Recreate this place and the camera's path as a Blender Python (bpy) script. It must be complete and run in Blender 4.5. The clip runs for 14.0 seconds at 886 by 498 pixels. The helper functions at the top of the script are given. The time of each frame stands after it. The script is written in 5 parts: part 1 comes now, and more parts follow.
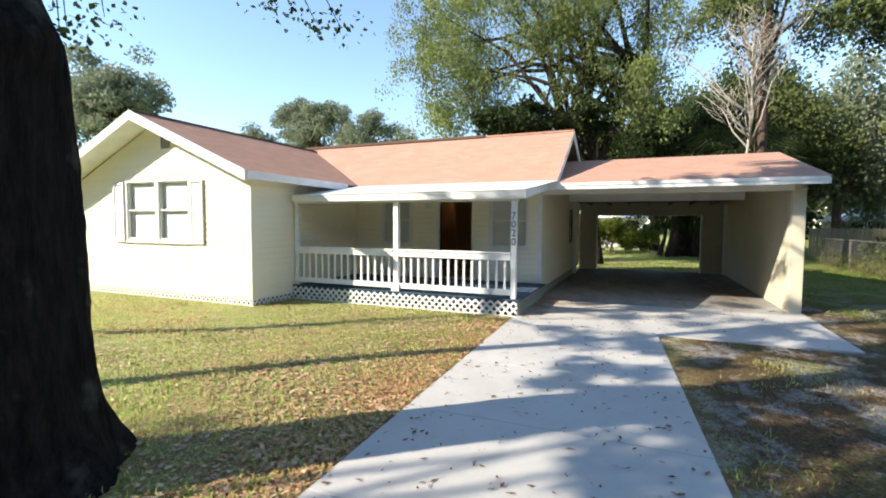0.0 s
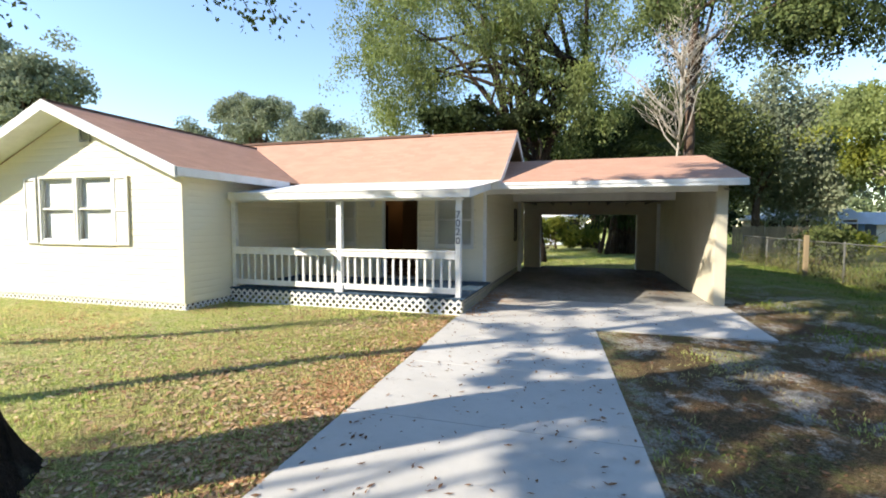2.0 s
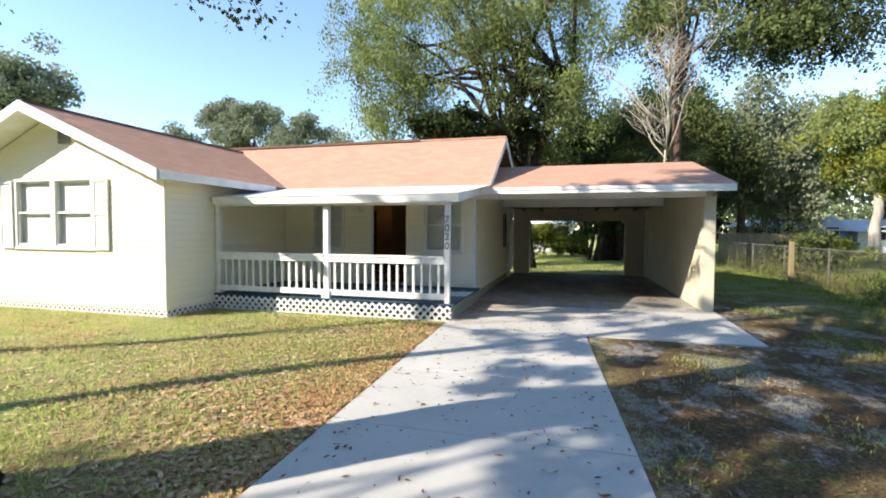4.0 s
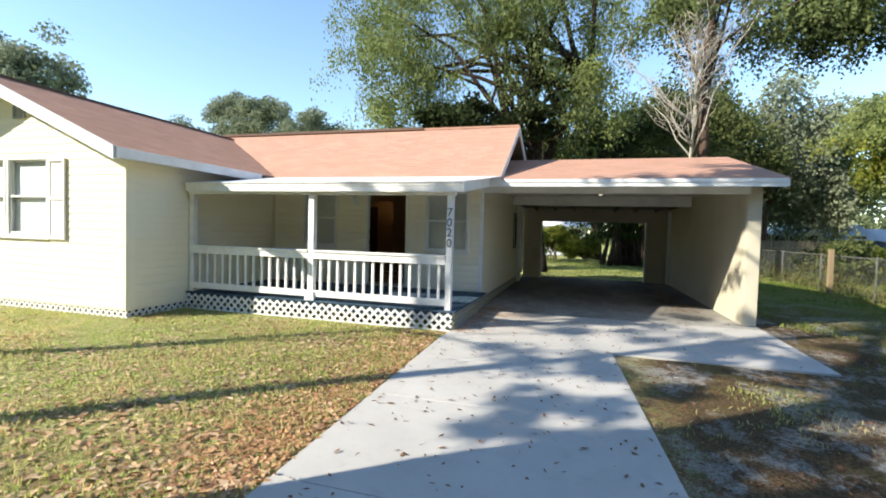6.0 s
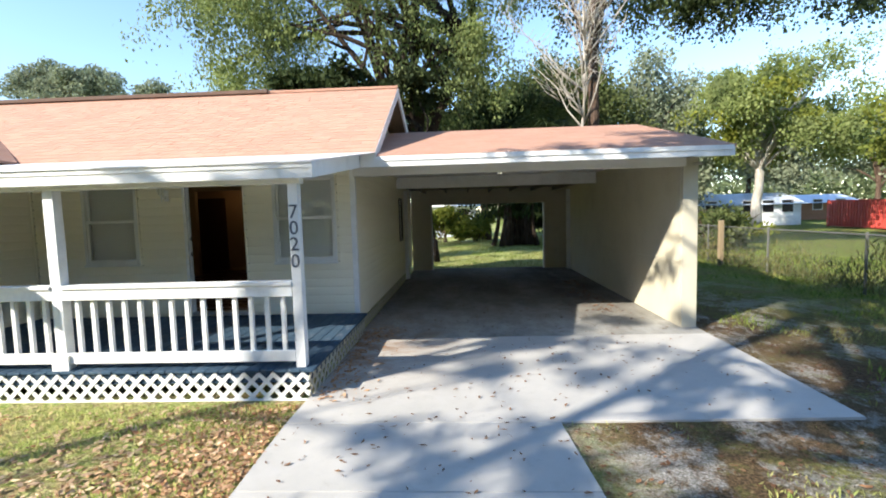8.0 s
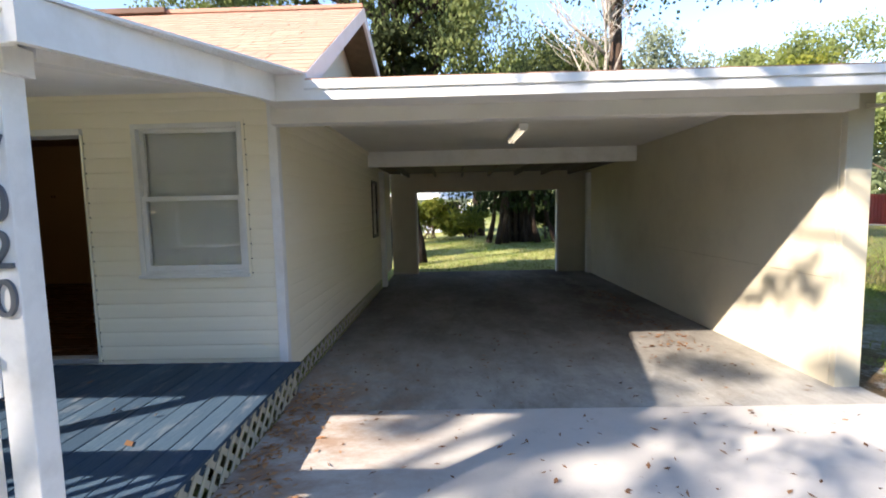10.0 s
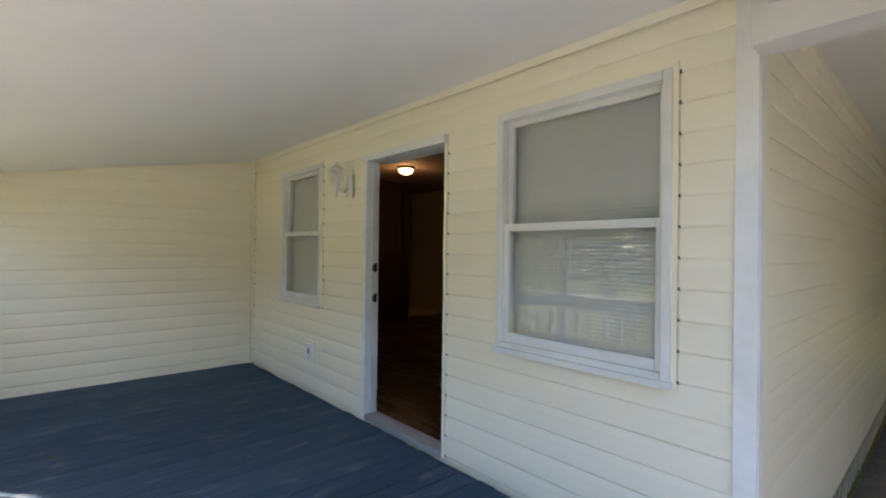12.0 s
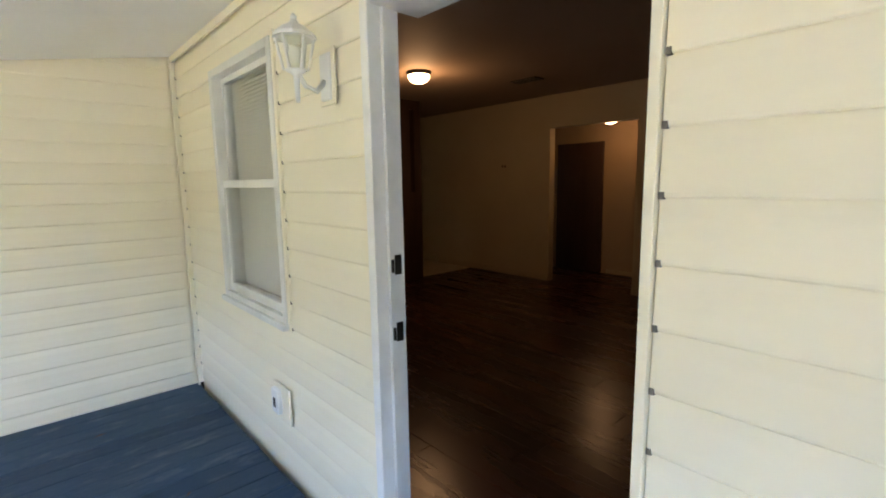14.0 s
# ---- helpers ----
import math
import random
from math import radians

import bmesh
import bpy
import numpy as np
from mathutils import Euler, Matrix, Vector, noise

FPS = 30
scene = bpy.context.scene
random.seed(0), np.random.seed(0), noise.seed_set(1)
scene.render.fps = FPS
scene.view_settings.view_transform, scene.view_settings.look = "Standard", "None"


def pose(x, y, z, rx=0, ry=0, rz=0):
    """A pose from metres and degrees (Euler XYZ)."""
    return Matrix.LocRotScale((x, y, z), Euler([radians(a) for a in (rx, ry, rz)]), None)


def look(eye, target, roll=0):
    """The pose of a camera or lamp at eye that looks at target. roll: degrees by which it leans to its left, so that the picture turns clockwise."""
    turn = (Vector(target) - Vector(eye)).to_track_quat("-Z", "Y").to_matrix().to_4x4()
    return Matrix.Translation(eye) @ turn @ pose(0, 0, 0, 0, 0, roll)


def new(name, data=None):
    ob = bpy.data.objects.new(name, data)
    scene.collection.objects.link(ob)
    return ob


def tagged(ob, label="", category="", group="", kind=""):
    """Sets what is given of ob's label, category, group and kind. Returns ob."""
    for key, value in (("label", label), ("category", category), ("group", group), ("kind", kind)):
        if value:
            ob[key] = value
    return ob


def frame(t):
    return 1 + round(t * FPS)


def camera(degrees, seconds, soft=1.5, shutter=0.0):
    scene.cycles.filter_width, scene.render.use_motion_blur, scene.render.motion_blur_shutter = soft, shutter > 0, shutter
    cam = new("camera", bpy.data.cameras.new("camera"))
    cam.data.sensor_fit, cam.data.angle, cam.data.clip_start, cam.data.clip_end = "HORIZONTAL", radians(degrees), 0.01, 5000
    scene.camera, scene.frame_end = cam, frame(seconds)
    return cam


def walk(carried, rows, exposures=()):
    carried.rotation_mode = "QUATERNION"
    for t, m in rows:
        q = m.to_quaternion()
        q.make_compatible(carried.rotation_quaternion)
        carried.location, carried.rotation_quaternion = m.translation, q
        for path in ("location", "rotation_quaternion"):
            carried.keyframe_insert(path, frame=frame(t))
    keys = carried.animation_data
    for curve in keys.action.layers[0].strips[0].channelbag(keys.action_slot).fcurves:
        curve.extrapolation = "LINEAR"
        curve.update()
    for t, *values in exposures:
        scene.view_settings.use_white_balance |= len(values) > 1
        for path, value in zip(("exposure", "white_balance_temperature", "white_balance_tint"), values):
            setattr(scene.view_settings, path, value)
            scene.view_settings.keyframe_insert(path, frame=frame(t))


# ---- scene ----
cam = camera(87.2, 14.0, soft=1.9)
PATH = [
    (0, (2.151, -11.042, 1.715), (1.372, -9.203, 1.605), 0.3),
    (0.5, (2.143, -11.035, 1.718), (1.37, -9.194, 1.603), 0.5),
    (1, (2.157, -11.026, 1.72), (1.37, -9.191, 1.599), 0.7),
    (1.5, (2.168, -10.998, 1.699), (1.433, -9.141, 1.586), 0.7),
    (2, (2.214, -10.966, 1.71), (1.64, -9.053, 1.598), 0.2),
    (2.5, (2.252, -10.979, 1.709), (2.051, -8.992, 1.605), 0.6),
    (3, (2.276, -10.961, 1.696), (2.219, -8.963, 1.62), 0.7),
    (3.5, (2.207, -10.969, 1.688), (1.89, -8.995, 1.616), 0.3),
    (3.7, (2.196, -10.935, 1.682), (1.688, -9.001, 1.612), 0.3),
    (5.8, (2.038, -9.876, 1.606), (1.468, -7.963, 1.484), 0.4),
    (6, (1.971, -9.661, 1.56), (1.408, -7.743, 1.485), 1.6),
    (6.5, (1.832, -8.938, 1.668), (1.385, -6.99, 1.58), 0.3),
    (7, (1.756, -8.326, 1.786), (1.499, -6.345, 1.684), -3.3),
    (7.5, (1.699, -7.71, 1.797), (1.495, -5.724, 1.689), -2.3),
    (8, (1.657, -7.057, 1.819), (1.562, -5.066, 1.661), -1.6),
    (8.2, (1.633, -6.8, 1.829), (1.582, -4.801, 1.778), -0.1),
    (10.3, (1.464, -3.758, 1.612), (1.412, -1.767, 1.427), -1.6),
    (10.5, (1.395, -3.558, 1.592), (1.245, -1.566, 1.502), -1.0),
    (11, (1.223, -2.968, 1.605), (0.65, -1.056, 1.483), 0.9),
    (11.5, (0.872, -2.454, 1.63), (-0.129, -0.728, 1.491), -0.5),
    (12, (0.51, -2.037, 1.65), (-0.978, -0.701, 1.66), 0.7),
    (12.5, (0.069, -1.732, 1.663), (-1.593, -0.619, 1.639), 2.7),
    (13, (-0.465, -1.355, 1.695), (-2.237, -0.444, 1.528), 4.4),
    (13.5, (-0.896, -1.118, 1.853), (-2.62, -0.113, 1.729), -2.6),
    (14, (-1.34, -0.898, 1.797), (-2.809, 0.429, 1.514), -0.9),
]
walk(cam, [(t, look(eye, target, roll)) for t, eye, target, roll in PATH],
     [(0, 1.06, 6850, 9), (3.5, 1.1, 6850, 9), (5.8, 1.0, 6700, 7), (6.1, 0.95, 6700, 7), (6.5, 0.63, 6700, 7), (7.0, 0.96, 6700, 7), (7.5, 1.18, 6500, 9), (8.2, 1.16, 6500, 8), (10.3, 1.62, 6850, 17),
      (11, 1.6, 6950, 18), (11.5, 1.8, 7100, 18), (12, 2.5, 6900, 18), (12.5, 3.4, 6700, 19), (14, 3.55, 6600, 19)])

# ---------- world, sun, exposure ----------
SUN_WAY = Vector((1.27, 1.0, -1.0)).normalized()      # the way the sunlight travels
sun_el = math.asin(-SUN_WAY.z)
world = bpy.data.worlds.new("world")
scene.world = world
world.use_nodes = True
wn = world.node_tree.nodes
sky = wn.new("ShaderNodeTexSky")
sky.sky_type = "NISHITA"
sky.sun_disc = False
sky.sun_elevation = sun_el
sky.sun_rotation = math.atan2(-SUN_WAY.x, -SUN_WAY.y)
sky.air_density, sky.dust_density, sky.ozone_density = 1.0, 0.0, 2.6
wn["Background"].inputs["Strength"].default_value = 0.165
world.node_tree.links.new(sky.outputs["Color"], wn["Background"].inputs["Color"])
sun = new("sun", bpy.data.lights.new("sun", "SUN"))
sun.data.energy, sun.data.angle, sun.data.color = 5.0, radians(0.6), (1.0, 0.93, 0.82)
sun.matrix_world = look((0, 0, 30), Vector((0, 0, 30)) + SUN_WAY)


# ---------- materials ----------
def rgb(c):
    return (c[0], c[1], c[2], 1.0)


class Mat:
    """A node material with a few short ways to add nodes."""

    def __init__(self, name, color, rough=0.6, metal=0.0, spec=0.5):
        self.m = bpy.data.materials.new(name)
        self.m.use_nodes = True
        self.t = self.m.node_tree
        self.b = self.t.nodes["Principled BSDF"]
        self.b.inputs["Base Color"].default_value = rgb(color)
        self.b.inputs["Roughness"].default_value = rough
        self.b.inputs["Metallic"].default_value = metal
        self.b.inputs["Specular IOR Level"].default_value = spec
        self.pos = None
        self.h = None

    def node(self, kind):
        return self.t.nodes.new(kind)

    def link(self, a, b):
        self.t.links.new(a, b)

    def place(self, sx=1.0, sy=1.0, sz=1.0):
        if self.pos is None:
            self.pos = self.node("ShaderNodeNewGeometry")
        mp = self.node("ShaderNodeMapping")
        mp.inputs["Scale"].default_value = (sx, sy, sz)
        self.link(self.pos.outputs["Position"], mp.inputs["Vector"])
        return mp.outputs["Vector"]

    def noise(self, scale, detail=4.0, rough=0.6, stretch=(1, 1, 1), lo=0.35, hi=0.65):
        n = self.node("ShaderNodeTexNoise")
        n.inputs["Scale"].default_value = scale
        n.inputs["Detail"].default_value = detail
        n.inputs["Roughness"].default_value = rough
        self.link(self.place(*stretch), n.inputs["Vector"])
        r = self.node("ShaderNodeMapRange")
        r.inputs["From Min"].default_value, r.inputs["From Max"].default_value = lo, hi
        self.link(n.outputs["Fac"], r.inputs["Value"])
        return r.outputs["Result"]

    def band(self, axis, a, b):
        """0 to 1 as the place goes from a to b along an axis."""
        s = self.node("ShaderNodeSeparateXYZ")
        self.link(self.place(), s.inputs["Vector"])
        r = self.node("ShaderNodeMapRange")
        r.inputs["From Min"].default_value, r.inputs["From Max"].default_value = a, b
        self.link(s.outputs[axis], r.inputs["Value"])
        return r.outputs["Result"]

    def maths(self, op, a, b):
        n = self.node("ShaderNodeMath")
        n.operation = op
        n.use_clamp = True
        for i, v in enumerate((a, b)):
            if isinstance(v, (int, float)):
                n.inputs[i].default_value = v
            else:
                self.link(v, n.inputs[i])
        return n.outputs[0]

    def mix(self, fac, a, b):
        n = self.node("ShaderNodeMix")
        n.data_type = "RGBA"
        for i, v in ((0, fac), (6, a), (7, b)):
            if isinstance(v, (int, float)):
                n.inputs[i].default_value = v
            elif isinstance(v, tuple):
                n.inputs[i].default_value = rgb(v)
            else:
                self.link(v, n.inputs[i])
        return n.outputs[2]

    def color(self, out):
        self.link(out, self.b.inputs["Base Color"])
        return self

    def rough(self, fac, a, b):
        r = self.node("ShaderNodeMapRange")
        r.inputs["To Min"].default_value, r.inputs["To Max"].default_value = a, b
        self.link(fac, r.inputs["Value"])
        self.link(r.outputs["Result"], self.b.inputs["Roughness"])
        return self

    def bump(self, fac, strength=0.3, dist=0.01):
        n = self.node("ShaderNodeBump")
        n.inputs["Strength"].default_value = strength
        n.inputs["Distance"].default_value = dist
        self.link(fac, n.inputs["Height"])
        if self.h is not None:
            self.link(self.h, n.inputs["Normal"])
        self.h = n.outputs["Normal"]
        self.link(self.h, self.b.inputs["Normal"])
        return self

    def per_object(self):
        return self.node("ShaderNodeObjectInfo").outputs["Random"]

    def per_island(self):
        return self.node("ShaderNodeNewGeometry").outputs["Random Per Island"]


def mat_paint(name, base, dirt, rough=0.45, scale=3.0, bump=0.08):
    k = Mat(name, base, rough)
    big, fine = k.noise(scale, 5, 0.65, lo=0.45, hi=0.8), k.noise(90, 3)
    k.color(k.mix(k.maths("MULTIPLY", big, 0.6), base, dirt)).rough(fine, rough - 0.08, rough + 0.12)
    return k.bump(fine, bump, 0.003).m


def mat_siding():
    k = Mat("vinyl_siding", (0.84, 0.79, 0.66), 0.42)
    a = k.mix(k.per_object(), (0.86, 0.803, 0.655), (0.84, 0.778, 0.625))
    streak = k.noise(2.2, 5, 0.7, (0.6, 0.6, 2.5), 0.5, 0.85)
    a = k.mix(k.maths("MULTIPLY", streak, 0.3), a, (0.70, 0.65, 0.51))
    k.color(a)
    grain = k.noise(30, 4, 0.6, (0.25, 0.25, 5))
    return k.rough(grain, 0.40, 0.52).bump(grain, 0.05, 0.001).m


def mat_shingle():
    k = Mat("roof_shingle", (0.5, 0.26, 0.15), 0.9, spec=0.2)
    a = k.mix(k.per_island(), (0.50, 0.285, 0.205), (0.41, 0.23, 0.165))
    a = k.mix(k.maths("MULTIPLY", k.noise(0.7, 5, 0.7, lo=0.4, hi=0.8), 0.5), a, (0.36, 0.22, 0.16))
    g = k.noise(220, 2)
    a = k.mix(k.maths("MULTIPLY", g, 0.35), a, (0.58, 0.38, 0.29))
    return k.color(a).bump(g, 0.5, 0.004).m


def mat_deck():
    k = Mat("deck_paint", (0.07, 0.12, 0.205), 0.5, spec=0.1)
    a = k.mix(k.per_object(), (0.036, 0.064, 0.100), (0.054, 0.092, 0.136))
    wear = k.noise(3.5, 6, 0.7, (3, 0.8, 1), 0.54, 0.74)
    a = k.mix(k.maths("MULTIPLY", wear, 0.55), a, (0.24, 0.25, 0.265))
    grain = k.noise(25, 5, 0.7, (6, 0.4, 1))
    return k.color(a).rough(grain, 0.5, 0.75).bump(grain, 0.35, 0.004).m


def mat_concrete(name="concrete", base=(0.48, 0.458, 0.425), dark=(0.27, 0.25, 0.225), rusty=False):
    k = Mat(name, base, 0.85, spec=0.3)
    a = k.mix(k.noise(0.9, 6, 0.7, lo=0.38, hi=0.72), base, tuple(c * 0.78 for c in base))
    a = k.mix(k.maths("MULTIPLY", k.noise(5.5, 6, 0.75, lo=0.55, hi=0.75), 0.55), a, dark)
    g = k.noise(140, 4, 0.7)
    a = k.mix(k.maths("MULTIPLY", g, 0.25), a, tuple(c * 1.2 for c in base))
    a = k.mix(k.maths("MULTIPLY", k.per_object(), 0.3), a, tuple(c * 0.8 for c in base))
    if rusty:
        # brown leaf stain washed out from beside the deck
        stain = k.maths("MULTIPLY", k.band("X", 1.7, 0.3), k.band("Y", -2.8, -1.0))
        a = k.mix(k.maths("MULTIPLY", stain, k.noise(1.8, 6, 0.75, (1, 1.6, 1), 0.40, 0.60)), a, (0.25, 0.15, 0.09))
    return k.color(a).bump(g, 0.35, 0.004).m


def mat_ground():
    k = Mat("lawn", (0.12, 0.12, 0.04), 0.95, spec=0.1)
    fine, mid, big = k.noise(30, 5, 0.75, lo=0.38, hi=0.6), k.noise(5, 6, 0.8, lo=0.44, hi=0.58), k.noise(0.55, 5, 0.65)
    green = k.mix(fine, (0.22, 0.33, 0.06), (0.62, 0.66, 0.23))
    dry = k.mix(fine, (0.46, 0.37, 0.17), (0.80, 0.69, 0.42))
    a = k.mix(k.maths("MULTIPLY", mid, 0.75), green, dry)
    # leaf litter beside the drive, sandy bare soil on its other side
    litter = k.maths("MULTIPLY", k.band("X", -3.6, -0.3), k.band("Y", 0.0, -5.0))
    litter = k.maths("MULTIPLY", litter, k.maths("ADD", mid, 0.2))
    a = k.mix(litter, a, k.mix(fine, (0.28, 0.14, 0.06), (0.62, 0.42, 0.24)))
    soil = k.maths("MULTIPLY", k.band("X", 2.2, 3.0), k.band("X", 9.8, 6.0))
    # soil reaching past the carport front also darkens the shaded yard there
    soil = k.maths("MULTIPLY", soil, k.band("Y", 7.0, 0.5))
    crumb = k.noise(45, 5, 0.8, lo=0.42, hi=0.6)
    s1 = k.mix(crumb, (0.05, 0.032, 0.02), (0.26, 0.165, 0.095))
    sand = k.mix(crumb, (0.27, 0.25, 0.23), (0.62, 0.59, 0.56))
    s2 = k.mix(k.noise(1.3, 7, 0.78, (1.0, 0.7, 1.0), 0.49, 0.56), s1, sand)
    weed = k.maths("MULTIPLY", k.noise(0.9, 6, 0.75, lo=0.52, hi=0.62), k.noise(9, 5, 0.75, lo=0.40, hi=0.58))
    s2 = k.mix(weed, s2, k.mix(fine, (0.06, 0.075, 0.02), (0.30, 0.29, 0.09)))
    s2 = k.mix(k.maths("MULTIPLY", k.noise(12, 6, 0.85, lo=0.52, hi=0.60), 0.8), s2, k.mix(crumb, (0.06, 0.035, 0.02), (0.28, 0.17, 0.10)))
    a = k.mix(soil, a, s2)
    # lusher grass along and beyond the wire fence, also darkened for the yard's shade, with brown leaves in it
    lush = k.mix(fine, (0.07, 0.12, 0.02), (0.34, 0.40, 0.09))
    lush = k.mix(k.maths("MULTIPLY", k.noise(2.2, 6, 0.75, lo=0.5, hi=0.6), 0.7), lush, k.mix(fine, (0.12, 0.075, 0.035), (0.42, 0.32, 0.16)))
    a = k.mix(k.band("X", 4.6, 6.5), a, k.mix(soil, lush, s2))
    a = k.mix(k.maths("MULTIPLY", big, 0.25), a, (0.30, 0.26, 0.12))
    return k.color(a).bump(fine, 0.9, 0.03).bump(mid, 0.5, 0.04).m


def mat_leaf(name, a, b, c=None, thin=0.35):
    """Leaf: a diffuse face with some light let through; each leaf has its own shade."""
    k = Mat(name, a, 0.7, spec=0.12)
    rnd = k.per_island()
    col = k.mix(rnd, a, b)
    if c:
        col = k.mix(k.maths("MULTIPLY", k.noise(0.5, 3, 0.5, lo=0.45, hi=0.7), 0.9), col, c)
    k.color(col)
    tr = k.node("ShaderNodeBsdfTranslucent")
    k.link(col, tr.inputs["Color"])
    mx = k.node("ShaderNodeMixShader")
    mx.inputs[0].default_value = thin
    k.link(k.b.outputs[0], mx.inputs[1])
    k.link(tr.outputs[0], mx.inputs[2])
    k.link(mx.outputs[0], k.t.nodes["Material Output"].inputs["Surface"])
    return k.m


def mat_bark(name, a, b, scale=14, strength=1.0):
    k = Mat(name, a, 0.95, spec=0.15)
    v = k.noise(scale, 6, 0.75, (1, 1, 0.16), 0.35, 0.65)
    f = k.noise(scale * 6, 4, 0.7, (1, 1, 0.4))
    col = k.mix(v, a, b)
    col = k.mix(k.maths("MULTIPLY", k.noise(2.0, 4, lo=0.58, hi=0.72), 0.5), col, (0.20, 0.21, 0.16))
    return k.color(col).bump(v, strength, 0.05).bump(f, 0.6, 0.01).m


def mat_wood(name, a, b, along="x", rough=0.35, scale=9, relief=0.1):
    k = Mat(name, a, rough)
    st = (0.12, 1, 1) if along == "x" else (1, 0.12, 1) if along == "y" else (1, 1, 0.12)
    g = k.noise(scale, 6, 0.7, st)
    col = k.mix(g, a, b)
    col = k.mix(k.maths("MULTIPLY", k.per_object(), 0.6), col, tuple(c * 0.5 for c in a))
    return k.color(col).rough(g, rough - relief, rough + 1.5 * relief).bump(g, relief, 0.002).m


def mat_glass(name="window_glass"):
    """A thin pane: clear, with mirror gloss that grows towards grazing angles."""
    k = Mat(name, (1.0, 1.0, 1.0), 0.0)
    clear, gloss = k.node("ShaderNodeBsdfTransparent"), k.node("ShaderNodeBsdfGlossy")
    clear.inputs["Color"].default_value = (0.97, 0.98, 0.98, 1.0)
    gloss.inputs["Roughness"].default_value = 0.02
    facing = k.node("ShaderNodeLayerWeight").outputs["Facing"]
    edge = k.maths("ADD", k.maths("MULTIPLY", k.maths("POWER", facing, 5.0), 0.9), 0.045)
    mx = k.node("ShaderNodeMixShader")
    k.link(edge, mx.inputs[0])
    k.link(clear.outputs[0], mx.inputs[1])
    k.link(gloss.outputs[0], mx.inputs[2])
    k.link(mx.outputs[0], k.t.nodes["Material Output"].inputs["Surface"])
    return k.m


def mat_glow(name, color, strength):
    k = Mat(name, color, 0.4)
    k.b.inputs["Emission Color"].default_value = rgb(color)
    k.b.inputs["Emission Strength"].default_value = strength
    return k.m


SIDING = mat_siding()
HOLLOW = Mat("siding_open_end", (0.05, 0.045, 0.035), 0.9).m
WHITE = mat_paint("white_trim_paint", (0.80, 0.80, 0.79), (0.55, 0.54, 0.50), 0.42)
RAIL_WHITE = mat_paint("rail_paint", (0.80, 0.80, 0.79), (0.52, 0.52, 0.50), 0.4, 6.0)
# dark grey that stands for shade in the siding's end gaps
GAP_SHADE = Mat("gap_shade_grey", (0.14, 0.13, 0.115), 0.9).m
SASH = mat_paint("sash_vinyl", (0.74, 0.74, 0.72), (0.5, 0.5, 0.47), 0.35)
SOFFIT = mat_paint("soffit_paint", (0.70, 0.68, 0.65), (0.52, 0.49, 0.45), 0.7, 1.2)
PORCH_CEIL = mat_paint("porch_ceiling_paint", (0.86, 0.855, 0.85), (0.76, 0.75, 0.74), 0.7, 1.2)
BLOCK_PAINT = mat_paint("painted_block", (0.56, 0.51, 0.39), (0.42, 0.375, 0.28), 0.75, 1.6, 0.25)
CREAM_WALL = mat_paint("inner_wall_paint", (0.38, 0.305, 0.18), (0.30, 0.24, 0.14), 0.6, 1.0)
METAL_ROOF = mat_paint("white_metal_roof", (0.80, 0.81, 0.82), (0.6, 0.6, 0.6), 0.3)
SHINGLE = mat_shingle()
SHINGLE_CAP = mat_paint("ridge_vent", (0.12, 0.075, 0.055), (0.2, 0.12, 0.09), 0.9)
DECK = mat_deck()
CONCRETE = mat_concrete()
APRON = mat_concrete("apron_concrete", rusty=True)


def mat_stained_shaded():
    """Concrete with broad brown dirt and dark oil marks drawn out along the way cars go, and shade painted in towards
    the back.
    """
    k = Mat("stained_shaded_concrete", (0.37, 0.36, 0.33), 0.8, spec=0.3)
    a = k.mix(k.noise(0.7, 6, 0.72, (1.3, 0.6, 1), 0.36, 0.60), (0.21, 0.20, 0.18), (0.085, 0.075, 0.062))
    a = k.mix(k.maths("MULTIPLY", k.noise(1.7, 6, 0.75, (1.4, 0.7, 1), 0.50, 0.66), 0.8), a, (0.10, 0.078, 0.058))
    a = k.mix(k.maths("MULTIPLY", k.noise(5, 6, 0.8, lo=0.55, hi=0.66), 0.5), a, (0.28, 0.27, 0.245))
    a = k.mix(k.maths("MULTIPLY", k.noise(11, 5, 0.8, lo=0.60, hi=0.66), 0.85), a, (0.045, 0.034, 0.026))
    drip = k.maths("MULTIPLY", k.maths("MULTIPLY", k.band("X", 3.3, 3.9), k.band("X", 4.7, 4.2)), k.noise(1.3, 5, 0.75, (2.0, 0.9, 1), 0.44, 0.56))
    a = k.mix(k.maths("MULTIPLY", drip, 0.85), a, (0.05, 0.038, 0.03))
    # the roof's shade put into the colour: pale at the front, darker further in
    pale_front = k.mix(k.noise(1.2, 6, 0.75, (1.2, 0.7, 1), 0.42, 0.66), (0.37, 0.36, 0.33), (0.18, 0.167, 0.147))
    worn = k.maths("ADD", k.band("Y", 2.2, -0.2), k.maths("MULTIPLY", k.noise(1.5, 6, 0.75, lo=0.4, hi=0.6), 0.25))
    a = k.mix(k.maths("MULTIPLY", worn, k.band("Y", 3.4, 1.2)), a, pale_front)
    rust = k.maths("MULTIPLY", k.band("X", 1.7, 0.2), k.band("Y", 1.6, -0.3))
    a = k.mix(k.maths("MULTIPLY", rust, k.noise(2.6, 6, 0.75, lo=0.42, hi=0.58)), a, (0.30, 0.19, 0.12))
    g = k.noise(140, 4, 0.7)
    a = k.mix(k.maths("MULTIPLY", g, 0.2), a, (0.32, 0.30, 0.27))
    return k.color(a).bump(g, 0.35, 0.004).m


